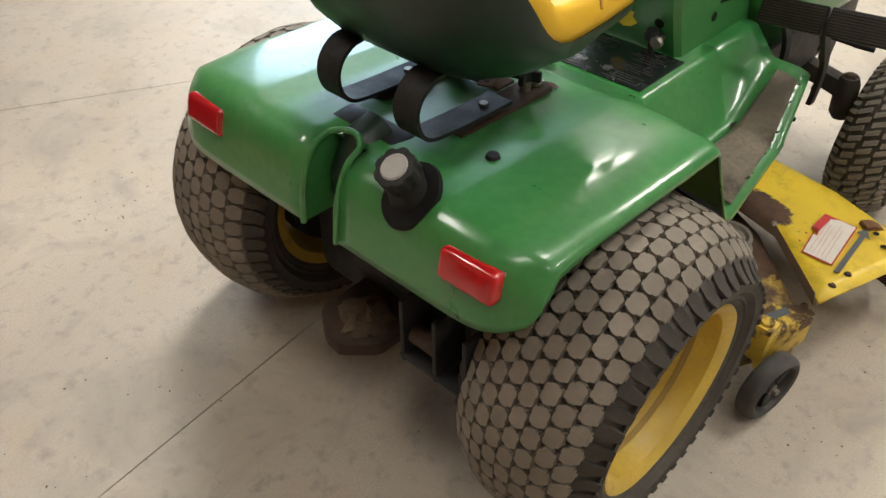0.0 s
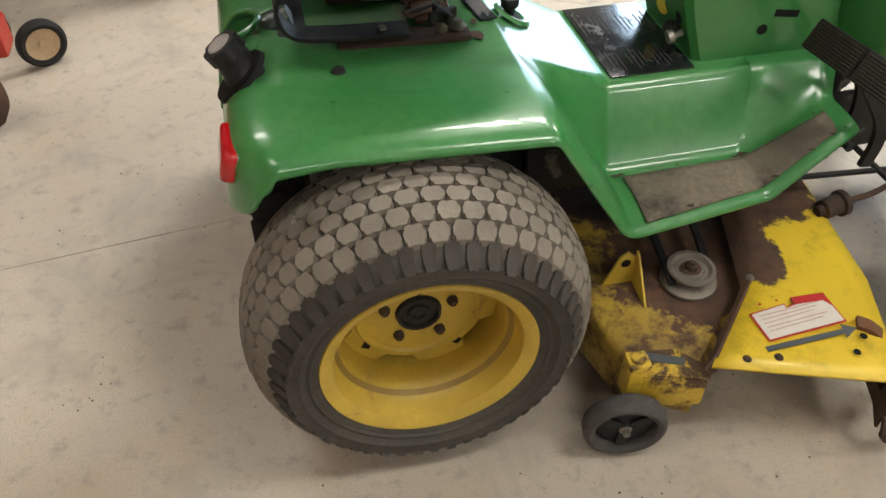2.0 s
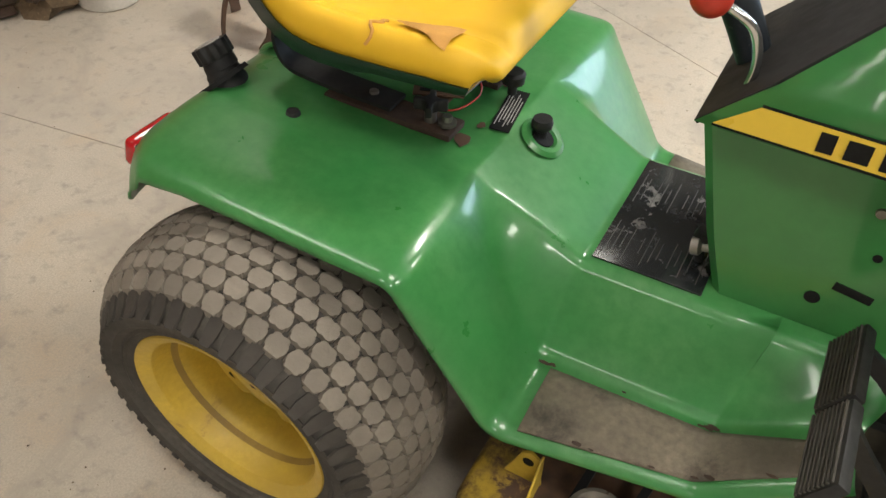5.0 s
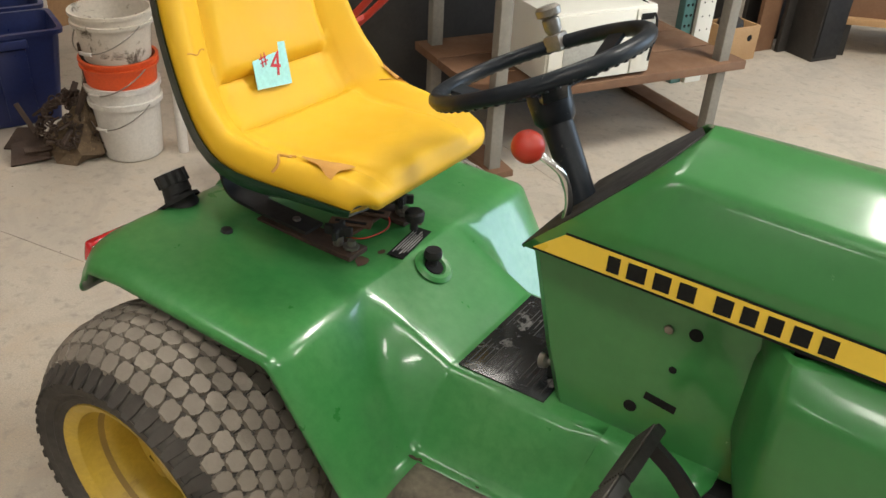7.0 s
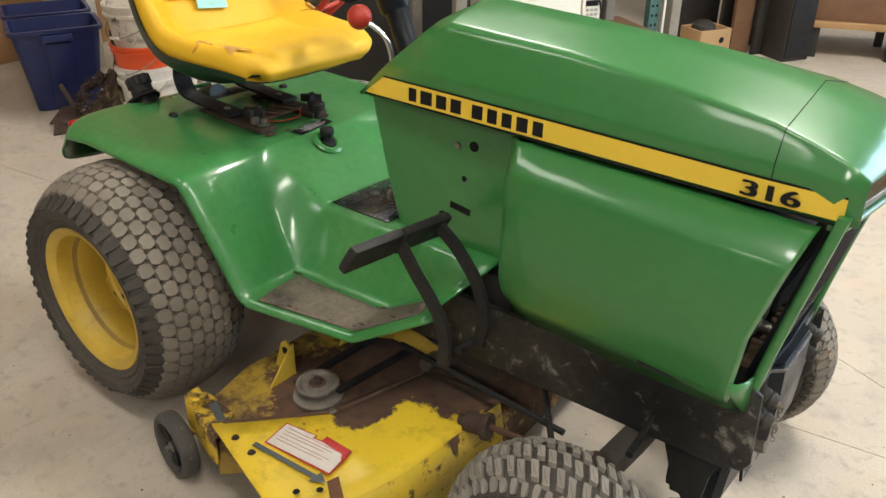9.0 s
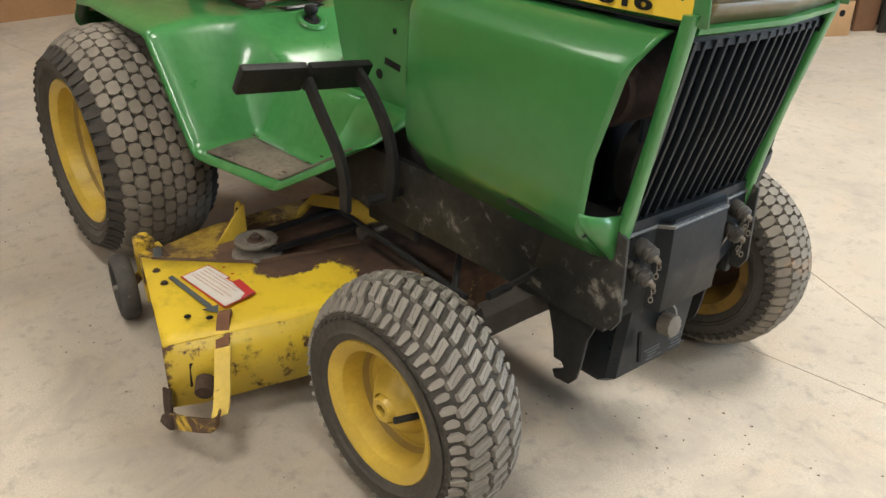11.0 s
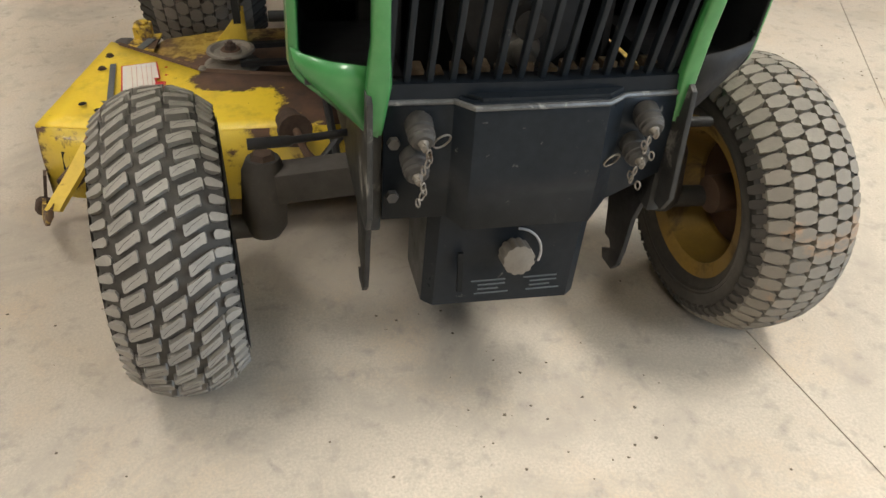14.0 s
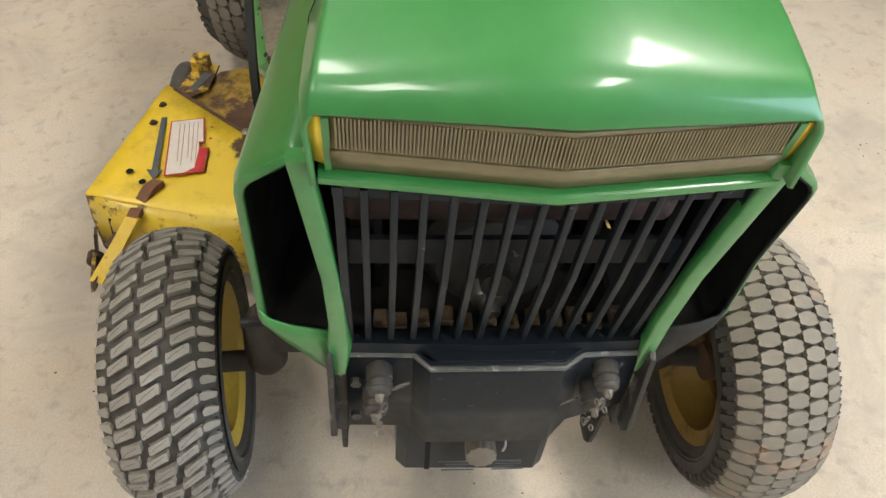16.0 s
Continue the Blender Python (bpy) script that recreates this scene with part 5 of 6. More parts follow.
part("seat_wire", tube(curve_pts([(.03, .02, .600), (.075, .045, .606), (.095, .020, .598), (.085, -.030, .597), (.06, -.050, .598)], 6), .0016, 6), RED_PAINT, tractor, "thin seat switch wire", at=DECK_FIT)

# rust stains at the slide bolts
rnd = random.Random(8)
for cx, cy, r in ((.120, -.084, .017), (.114, .088, .014), (.128, -.040, .008)):
    st = bmesh.new()
    st.faces.new([st.verts.new((cx + r * rnd.uniform(.5, 1.2) * math.cos(a), cy + r * rnd.uniform(.6, 1.3) * math.sin(a), float(np.interp(cx, [-.26, .176], [.598, .586])) + .0026)) for a in np.linspace(0, 2 * math.pi, 12)[:-1]])
    part("rust_stain", st, RUST, tractor, "rust stain on the green deck", sharp=0, at=DECK_FIT)

# filler, fuel valve, plates on the deck
fm = Matrix.Translation((-.206, -.143, .536)) @ pose(0, 0, 0, 0, -32, 0)
part("hole_ring", turned(pose(-.240, -.149, .5735, 0, -40, 0) @ Matrix.Diagonal((1.15, 1, 1, 1)), [(0, .0035), (.034, .0035), (.040, .003), (.042, -.004)], 32), INK, tractor, "dark opening round the filler neck")
neck = part("filler_neck", turned(fm, [(.021, -.03), (.021, .062), (.025, .064), (.025, .080)], 24), BLACK_DULL, tractor, "black rubber fuel filler neck")
cap = []
for i in range(40):
    rr = .0290 if i % 5 < 3 else .0262
    cap.append((rr * math.cos(i * math.pi / 20), rr * math.sin(i * math.pi / 20)))
part("filler_boot", turned(fm @ Matrix.Translation((-.012, 0, 0)) @ pose(0, 0, 0, 0, 8, 0), [(.030, .010), (.031, .034), (.030, .046), (.0275, .052), (.0275, .058), (.0255, .062), (.025, .074)], 24), BLACK_DULL, neck, "wrinkled black rubber boot")
part("filler_cap", plate(fm @ Matrix.Translation((0, 0, .080)), cap, .024, .002), BLACK_DULL, neck, "ridged black filler cap")
part("cap_disc", turned(fm @ Matrix.Translation((0, 0, .104)), [(0, .002), (.017, .002), (.019, 0)], 24), LABEL_GREY, neck, "pale scratched disc on the cap")
notch = bmesh.new()
add_tube(notch, [(-.150, .004, .40), (-.196, .004, .46), (-.200, .004, .52), (-.180, .004, .562), (-.150, .004, .575)], [.040, .040, .038, .034, .026], 18)
part("vent_tube", notch, DARK_GREEN, tractor, "dark tube inside the rear notch")
vm = axes((.214, .006, .5395), (0, 1, 0), (-.881, 0, .472))
part("valve_dish", turned(vm, [(.019, .0005), (.022, .004), (.030, .005), (.036, .0)], 24), GREEN_WORN, tractor, "worn ring round the fuel valve")
part("valve_hole", turned(vm, [(0, .0022), (.017, .0022), (.0175, 0)], 20), INK, tractor)
part("fuel_valve", turned(Matrix.Translation((.210, .008, .540)), [(0, .030), (.014, .030), (.016, .024), (.015, .016), (.009, .010), (.009, -.01)], 18), BLACK_DULL, tractor, "black fuel shut-off knob")
spl = bmesh.new()
add_box(spl, pose(.146, .018, .5895, 0, 2, 8), .030, .112, .001)
sp_ob = part("serial_plate", spl, INK, tractor, "small black data plate", at=DECK_FIT)
bars = bmesh.new()
for i in range(6):
    add_box(bars, pose(.146 - .011 + i * .0045, .018, .5903, 0, 2, 8), .0014, .090 - .016 * (i % 3), .0006)
tagged(part("print_bar", bars, LABEL_GREY, sp_ob, sharp=0), kind="stuff")
PLATE_GLOSS = surface("scuffed_glossy_plate", (0.010, 0.012, 0.014), (0.020, 0.022, 0.024), 9, 0.22, 0, 0.4, 0.06, 40, (0.17, 0.16, 0.15), 0.60, 30, 0.08)
tm = box(.350, .500, -.124, .124, .4725, .4755, .001)
tm_ob = part("tunnel_plate", tm, PLATE_GLOSS, tractor, "scuffed black instruction plate on the tunnel")
bars = bmesh.new()
for i in range(16):
    for c in (-.085, .06):
        if (i * 7 + int(c * 100)) % 5:
            add_box(bars, Matrix.Translation((.360 + .0085 * i, c * .85, .4758)), .0013, .075 - .02 * (i % 3), .0006)
tagged(part("print_bar", bars, GAUGE_RUBBER, tm_ob, "worn grey print", sharp=0), kind="stuff")
part("tunnel_knob", turned(Matrix.Translation((.478, -.060, .475)), [(.006, 0), (.006, .03), (.014, .034), (.016, .044), (.012, .052), (0, .054)], 18), BLACK_DULL, tractor, "black push knob on the tunnel")

# steering
rimc = Vector((.357, .023, .923))
wn = Vector((-.412, -.052, .911)).normalized()
hubc = rimc - wn * .040
wm = axes(rimc, (0, wn.z, -wn.y), wn.cross(Vector((0, wn.z, -wn.y))))
RW = .156
rim_pts = [(RW + .0115 * math.cos(a), .0115 * math.sin(a)) for a in np.linspace(0, 2 * math.pi, 11)[:-1]]
sw = part("steering_wheel", turned(wm, rim_pts, 56, True), BLACK, tractor, "black steering wheel with a steel spinner knob")
grip = bmesh.new()
for i in range(60):
    a = 2 * math.pi * i / 60
    add_turned(grip, wm @ Matrix.Translation(((RW + .002) * math.cos(a), (RW + .002) * math.sin(a), -.007)), [(0, -.006), (.004, -.005), (.006, 0)], 6)
tagged(part("finger_bump", grip, BLACK, sw), kind="stuff")
for a in (95, 215, 335):
    sp = bmesh.new()
    d = Vector((math.cos(radians(a)), math.sin(radians(a)), 0))
    pts = [wm @ (d * r + Vector((0, 0, z))) for r, z in ((.02, -.042), (.09, -.036), (RW - .004, -.002))]
    add_strip(sp, pts, .034, .006, wm.to_3x3() @ d.cross(Vector((0, 0, 1))))
    part("spoke", sp, BLACK, sw, "black flat steel spoke")
part("wheel_hub", turned(wm @ Matrix.Translation((0, 0, -.060)), [(0, .034), (.028, .032), (.033, .02), (.031, -.02), (.024, -.03)], 24), BLACK, sw)
km = wm @ Matrix.Translation((RW * math.cos(radians(18)), RW * math.sin(radians(18)), .004)) @ Matrix.Scale(.85, 4)
clamp = bmesh.new()
add_box(clamp, km, .040, .034, .030, .005)
part("knob_clamp", clamp, STEEL, sw, "steel clamp on the rim")
part("spinner_knob", turned(km, [(.010, -.01), (.012, .016), (.016, .022), (.017, .042), (.013, .046), (.023, .050), (.024, .062), (.018, .068), (0, .069)], 24), STEEL, sw, "dull steel spinner knob clamped to the rim")
part("steering_column", tube([hubc - wn * .03, (.445, .006, .775), (.490, 0, .70)], [.024, .022, .022], 16), BLACK, tractor, "black steering column")
lv = part("throttle_lever", tube(curve_pts([(.415, -.103, .850), (.436, -.096, .842), (.462, -.088, .822), (.474, -.083, .785), (.472, -.082, .750)], 5), .0055, 10), CHROME, tractor, "bent chrome lever with a red ball knob")
part("ball_knob", turned(Matrix.Translation((.413, -.103, .854)), [(0.023 * math.cos(a), 0.023 * math.sin(a)) for a in np.linspace(-math.pi / 2, math.pi / 2, 12)], 24), RED_PAINT, lv, "scuffed red ball")
for y, c, name in ((-.020, ORANGE_TIP, "orange choke lever"), (-.055, BLACK_DULL, "small black dash lever")):
    m = axes((.502, y, .778), (0, 1, 0), (.155, 0, .150))
    part("dash_lever", tube([m @ Vector((0, .005, -.002)), m @ Vector((0, .0, .022)), m @ Vector((0, -.012, .030)), m @ Vector((0, -.030, .033))], [.004, .004, .007, .006], 10), c, tractor, name)
for y, r in ((.055, .026), (-.085, .020)):
    m = axes((.520, y, .8005), (0, 1, 0), (.155, 0, .150))
    gauge = part("dash_gauge", turned(m, [(0, -.002), (r - .003, -.002), (r - .002, .004), (r, .004), (r + .001, -.002)], 28), STEEL, tractor, "round dash fitting in a dull steel ring")
    part("gauge_face", turned(m, [(0, .0005), (r - .004, .0005), (r - .004, -.002)], 28), INK, gauge)

# pedals
for y0, y1, dz in ((-.420, -.300, .008), (-.296, -.172, -.004)):
    pm = Matrix.Translation((.672, (y0 + y1) / 2, .550 + dz)) @ pose(0, 0, 0, -5, 0, 0) @ pose(0, 0, 0, 0, -60, 0)
    pb = bmesh.new()
    add_box(pb, pm, .052, y1 - y0, .016, .004)
    pd = part("pedal_pad", pb, BLACK_DULL, tractor, "worn black rubber pedal pad")
    rb = bmesh.new()
    for i in range(9):
        add_box(rb, pm @ Matrix.Translation((-.022 + i * .0052, 0, .0087)), .0022, (y1 - y0) * .94, .004)
    tagged(part("pad_rib", rb, SHOULDER, pd, sharp=0), kind="stuff")
for y, pts in ((-.312, [(.690, .548), (.720, .505), (.768, .440), (.782, .390), (.778, .340)]), (-.215, [(.694, .550), (.738, .518), (.785, .460), (.800, .400), (.792, .345)])):
    arm = bmesh.new()
    add_strip(arm, [(p.x - .014, y + .016 + (.03 if y < -.3 else .0) * (.55 - p.y) * 2, p.y) for p in curve_pts([(a, b, 0) for a, b in pts], 6)], .010, .022, (0, 1, 0))
    part("pedal_arm", arm, BLACK_DULL, tractor, "curved black pedal arm")
part("pedal_shaft", tube([(.764, -.240, .345), (.764, -.14, .345)], .008, 12), BLACK_DULL, tractor)
part("pedal_plate", box(.66, .80, -.160, -.152, .26, .40, .003), BLACK_DULL, tractor, "dark plate behind the pedals")

# ---- mower deck ----
deck = thing("mower_deck", "rusty yellow mower deck slung under the tractor, resting on gauge wheels", "mower deck", Matrix.Translation((-.030, .021, 0)))


def deck_shell():
    top = [(.310, .30), (.33, .43), (.45, .50), (.62, .50), (.78, .42), (.83, .30), (.83, -.16), (.70, -.19), (.60, -.38), (.44, -.545), (.335, -.49), (.305, -.38), (.305, -.15)]
    bm = bmesh.new()
    rings = []
    for z, grow in ((.062, .006), (.135, .0), (.150, -.010), (.155, -.020)):
        c = Vector((.56, -.05))
        rings.append([(*(Vector(p) + (Vector(p) - c).normalized() * grow), z) for p in top])
    loft(bm, rings, True)
    bm.faces.new([v for v in bm.verts if abs(v.co.z - .155) < 1e-5])
    return bm


part("deck_shell", deck_shell(), SHELL_PAINT, deck, "rust-brown stamped deck shell with flaking yellow paint")
chute_pts = [(.446, -.557), (.735, -.640), (.800, -.43), (.822, -.150), (.655, -.185), (.590, -.392)]
cz = [.196, .183, .186, .190, .192, .192]
ch = bmesh.new()
a = [ch.verts.new((x, y, z)) for (x, y), z in zip(chute_pts, cz)]
for i, j, k in ((0, 1, 5), (1, 2, 5), (2, 4, 5), (2, 3, 4)):
    ch.faces.new((a[i], a[j], a[k]))
bmesh.ops.subdivide_edges(ch, edges=ch.edges, cuts=5, use_grid_fill=True)
chute = part("discharge_chute", ch, CHUTE_PAINT, deck, "yellow discharge chute plate with chipped paint and a warning label", sharp=60)
so = chute.modifiers.new("thickness", "SOLIDIFY")
so.thickness = .005
skirt = bmesh.new()
loft(skirt, [[(x, y, z), (x + ox, y + oy, (z + zb) / 2 + .01), (x + ox, y + oy, zb)] for x, y, z, ox, oy, zb in ((.733, -.641, .181, .004, -.002, .060), (.752, -.60, .181, .008, 0, .062), (.800, -.43, .184, .010, 0, .066), (.824, -.17, .188, .010, 0, .072))])
so = part("chute_skirt", skirt, SKIRT_PAINT, deck, "rusty yellow chute skirt", sharp=30)
so.data.materials.append(RUST_DARK)
m_ = so.modifiers.new("thickness", "SOLIDIFY")
m_.thickness, m_.material_offset = .005, 1
ridge = bmesh.new()
add_strip(ridge, [(.640, -.20, .188), (.585, -.40, .190), (.45, -.548, .192)], .03, .006, (.6, .35, .25))
part("chute_flange", ridge, RUST, deck, "rust-brown flange beside the chute")


def on_chute(x, y, dz):
    return Vector((x, y, .1905 - .03 * max(0, (-y - .45)) - .012 * (x - .6) + dz))


def flat_mark(name, quad, material, parent, dz=.0062, label=""):
    bm = bmesh.new()
    vs = [bm.verts.new(on_chute(x, y, dz)) for x, y in quad]
    f = bm.faces.new(vs)
    r = bmesh.ops.extrude_face_region(bm, geom=[f])
    bmesh.ops.translate(bm, verts=[g for g in r["geom"] if isinstance(g, bmesh.types.BMVert)], vec=(0, 0, .0008))
    return part(name, bm, material, parent, label, sharp=0)


lab = flat_mark("warning_label", [(.562, -.526), (.704, -.512), (.697, -.452), (.640, -.452), (.640, -.466), (.620, -.470), (.620, -.462), (.556, -.472)], WHITE, chute, .0062, "white warning label with a red corner, partly torn")
flat_mark("label_border", [(.559, -.529), (.707, -.5148), (.6995, -.4495), (.6375, -.4495), (.6375, -.463), (.6225, -.467), (.6225, -.4595), (.553, -.4695)], LABEL_RED, lab, .0056, "thin red border of the label")
for x, y in ((.580, -.452), (.612, -.450)):
    flat_mark("label_scrap", [(x - .003, y - .002), (x + .003, y - .003), (x + .001, y + .003)], LABEL_RED, lab, .0060, "red scrap of the torn label")
flat_mark("label_corner", [(.672, -.4525), (.697, -.452), (.7005, -.480), (.690, -.466), (.640, -.466), (.640, -.4525)], LABEL_RED, lab, .0072, "red corner of the label")
for i in range(5):
    y = -.478 - i * .008
    flat_mark("print_bar", [(.566 + .001 * i, y - .001), (.684 - .012 * (i % 3), y + .011), (.684 - .012 * (i % 3), y + .012), (.566 + .001 * i, y)], FADED_RED, lab, .0074)
flat_mark("arrow", [(.548, -.548), (.690, -.538), (.689, -.547), (.715, -.531), (.692, -.519), (.691, -.528), (.547, -.538)], SLATE, chute, .0062, "dark grey direction arrow")
for x, y in ((.508, -.553), (.560, -.560), (.594, -.392)):
    p = on_chute(x, y, .005)
    part("chute_bolt", turned(Matrix.Translation(p), [(0, .005), (.005, .004), (.006, .001), (.008, 0)], 8), STEEL if x > .59 else RUST_DARK, chute)
guard = bmesh.new()
add_strip(guard, curve_pts([(.776, -.556, .166), (.820, -.582, .136), (.852, -.602, .116), (.862, -.612, .104)], 4), .026, .008, (.35, .8, .1))
part("chute_handle", guard, YELLOW_RUST, deck, "bent yellow steel chute handle")
root = bmesh.new()
add_strip(root, curve_pts([(.722, -.520, .193), (.738, -.532, .192), (.756, -.544, .180), (.778, -.557, .165)], 4), .022, .010, (.35, .8, .1))
part("handle_root", root, BROWN_RUST, deck, "rusted upper end of the handle")
back = bmesh.new()
add_strip(back, curve_pts([(.862, -.612, .104), (.860, -.622, .092), (.848, -.628, .084), (.800, -.644, .066), (.756, -.656, .052)], 4), .026, .006, (0, .25, 1))
part("handle_return", back, FLAKED, deck, "rusty yellow flat bar returning to the skirt")
tip = tube([(.744, -.654, .056), (.748, -.656, .052), (.766, -.654, .052), (.770, -.652, .054)], [.010, .014, .014, .010], 10)
part("handle_foot", tip, RUST_DARK, deck, "rusty rolled end of the bar")
pipe = tube([(.770, -.590, .112), (.792, -.606, .104)], [.017, .015], 14)
part("skirt_pipe", pipe, RUST_DARK, deck, "dark pipe stub beside the skirt")
part("skirt_opening", plate(axes((.752, -.612, .098), (.16, .86, 0), (0, 0, 1)), [(0, 0), (.085, .004), (.085, .050), (.004, .046)], .003, .0008), INK, deck, "dark opening in the skirt")
defl = bmesh.new()
add_strip(defl, [(.738, -.646, .100), (.742, -.650, .078), (.748, -.654, .052)], .020, .005, (1, .2, 0))
part("deflector_bracket", defl, RUST_DARK, deck, "rusty deflector bracket")
for x, y in ((.718, -.548), (.690, -.575)):
    part("rusted_hole", turned(Matrix.Translation(on_chute(x, y, .0056)), [(0, .0008), (.006, .0008), (.0065, 0)], 9), INK, chute)

part("bracket", plate(axes((.352, -.318, .150), (1, 0, 0), (0, 0, 1)), [(0, 0), (.062, 0), (.054, .068), (.040, .080), (.026, .070)], .005, .001), YELLOW_RUST, deck, "upright yellow deck bracket with a hole")
part("bracket_gusset", plate(axes((.412, -.318, .150), (0, -1, 0), (0, 0, 1)), [(0, 0), (.075, 0), (.01, .075), (0, .078)], .004, .001), YELLOW_RUST, deck)
part("bracket_hole", turned(axes((.390, -.3236, .205), (1, 0, 0), (0, 0, 1)), [(0, .0006), (.009, .0006), (.009, 0)], 16), INK, deck)


pulley_m = Matrix.Translation((.506, -.346, .0))
belt_wheel = part("spindle_pulley", turned(pulley_m, [(0, .191), (.018, .191), (.020, .187), (.030, .188), (.036, .194), (.0420, .194), (.0435, .190), (.036, .184), (.025, .180), (.025, .172), (.040, .169), (.050, .165), (.050, .160), (.046, .158), (0, .156)], 40), DUSTY_STEEL, deck, "dusty steel pulley with two flanges")
part("pulley_nut", turned(pulley_m @ Matrix.Translation((0, 0, .191)), [(0, .016), (.005, .016), (.006, .011), (.011, .010), (.012, 0)], 6), RUST_DARK, belt_wheel, "rusted pulley nut")
part("pulley_washer", turned(pulley_m @ Matrix.Translation((0, 0, .191)), [(.010, .001), (.016, .003), (.018, .001)], 20), RUST, belt_wheel)
for a, b in (((.465, -.365), (.50, .0)), ((.545, -.330), (.60, .0))):
    bt = bmesh.new()
    add_strip(bt, [(*a, .180), (*b, .196)], .013, .009, (1, 0, 0))
    part("drive_belt", bt, BLACK_DULL, deck, "black rubber drive belt")
ll = bmesh.new()
add_strip(ll, [(.430, -.200, .180), (.470, -.188, .222), (.555, -.168, .236)], .026, .008, (0, .5, 1))
add_strip(ll, [(.545, -.165, .240), (.600, -.160, .236), (.655, -.155, .218)], .034, .009, (0, .5, 1))
part("lift_link", ll, YELLOW_RUST, deck, "yellow lift link")
part("link_pin", turned(axes((.655, -.165, .215), (0, 0, 1), (1, 0, 0)), [(0, .03), (.013, .03), (.014, 0), (.014, -.03), (0, -.03)], 14), STEEL, deck)
col = tube([(.795, -.262, .196), (.806, -.260, .197), (.808, -.260, .197), (.842, -.252, .199), (.846, -.252, .199), (.856, -.250, .200)], [.010, .012, .019, .020, .026, .026], 16)
part("lift_collar", col, RUST_DARK, deck, "greasy rusted collar")
part("collar_rod", tube(curve_pts([(.85, -.250, .200), (.92, -.240, .200), (.985, -.222, .208)], 5), .006, 8), RUST, deck, "thin rusty rod")
part("brace_rod", tube([(.905, -.150, .262), (.985, -.240, .196)], .006, 8), BLACK_DULL, deck, "thin black rod")
part("cross_rod", tube([(.60, -.20, .245), (.98, -.20, .220)], .006, 8), BLACK_DULL, deck, "long black rod")


def gauge_wheel(y):
    s = -1 if y < 0 else 1
    m = pose(.318, y, .078, 90 if s < 0 else -90, 0, 10 * s)
    g = part("gauge_wheel", turned(m, [(.050, .012), (.053, .017), (.060, .019), (.067, .015), (.070, .008), (.070, -.008), (.067, -.015), (.060, -.019), (.053, -.017), (.050, -.012), (.050, .012)], 40), GAUGE_RUBBER, deck, "worn black rubber gauge wheel")
    part("wheel_disc", turned(m, [(0, .006), (.014, .006), (.020, .002), (.047, .002), (.047, -.006), (0, -.006)], 32), BLACK_DULL, g)
    part("wheel_bolt", turned(m @ Matrix.Translation((0, 0, .006)), [(0, .016), (.006, .016), (.007, .008), (.011, .006), (.011, 0)], 8), STEEL, g)
    for k in range(3):
        sp = bmesh.new()
        add_box(sp, m @ pose(0, 0, 0, 0, 0, 120 * k + 30) @ Matrix.Translation((.030, 0, .006)), .034, .020, .006, .001)
        part("wheel_spoke", sp, BLACK_DULL, g)
    hb = bmesh.new()
    # channel from the shell's corner, with an upright post over the wheel
    o = y - s * .560
    add_plate(hb, axes((.345, o + s * .525, .085), (.105, s * .030, 0), (0, 0, 1)), [(0, .01), (.075, 0), (.108, .012), (.108, .070), (0, .078)], .005 * -s, .001)
    add_plate(hb, Matrix.Translation((0, 0, .160)), [(.335, o + s * .480), (.42, o + s * .490), (.458, o + s * .535), (.452, o + s * .558), (.343, o + s * .528)], .005, .001)
    add_box(hb, Matrix.Translation((.342, o + s * .514, .146)), .036, .034, .082, .004)
    add_tube(hb, [(.342, o + s * .514, .187), (.342, o + s * .514, .192)], .012, 12)
    add_tube(hb, [(.450, o + s * .540, .150), (.474, o + s * .530, .150)], .007, 10)
    add_tube(hb, [(.336, o + s * .520, .11), (.320, o + s * .545, .078)], .010, 10)
    part("wheel_bracket", hb, FLAKED, deck, "rusty yellow gauge wheel bracket")


gauge_wheel(-.560)
gauge_wheel(.52)
tag = bmesh.new()
add_box(tag, pose(.395, -.508, .1662, 0, 0, -22), .060, .016, .001)
part("small_label", tag, SLATE, deck, "small dark printed label")


# ---- round about ----
BLUE = surface("blue_plastic", (0.012, 0.020, 0.085), (0.016, 0.026, 0.105), 6, 0.38, 0, 0, 0.04, 60, (0.06, 0.06, 0.08), 0.70, 14, 0.1)
WHITE_PLASTIC = surface("white_plastic", (0.66, 0.63, 0.58), (0.58, 0.54, 0.48), 7, 0.45, 0, 0, 0.03, 60, (0.30, 0.22, 0.15), 0.66, 9, 0.12)
ORANGE = surface("orange_plastic", (0.72, 0.09, 0.015), (0.66, 0.08, 0.015), 7, 0.42)
GREY_WOOD = surface("grey_painted_wood", (0.27, 0.25, 0.215), (0.22, 0.20, 0.17), 6, 0.75, 0, 0, 0.08, 50)
BROWN_WOOD = surface("brown_wood", (0.20, 0.105, 0.055), (0.15, 0.075, 0.04), 7, 0.7, 0, 0, 0.1, 60)
RAW_WOOD = surface("raw_wood", (0.44, 0.27, 0.13), (0.38, 0.22, 0.10), 8, 0.75, 0, 0, 0.08, 60)
DARK_BOARD = surface("dark_board", (0.022, 0.020, 0.018), (0.035, 0.030, 0.026), 5, 0.6, 0, 0, 0.05, 60)
CREAM = surface("cream_enamel", (0.72, 0.71, 0.64), (0.68, 0.67, 0.60), 5, 0.4, grain=0.95)
GREY_GLASS = surface("oven_window", (0.40, 0.40, 0.37), (0.36, 0.36, 0.33), 60, 0.3, 0, 0.2, grain=0.85)
TEAL = surface("teal_steel", (0.06, 0.16, 0.15), (0.05, 0.14, 0.13), 8, 0.5)
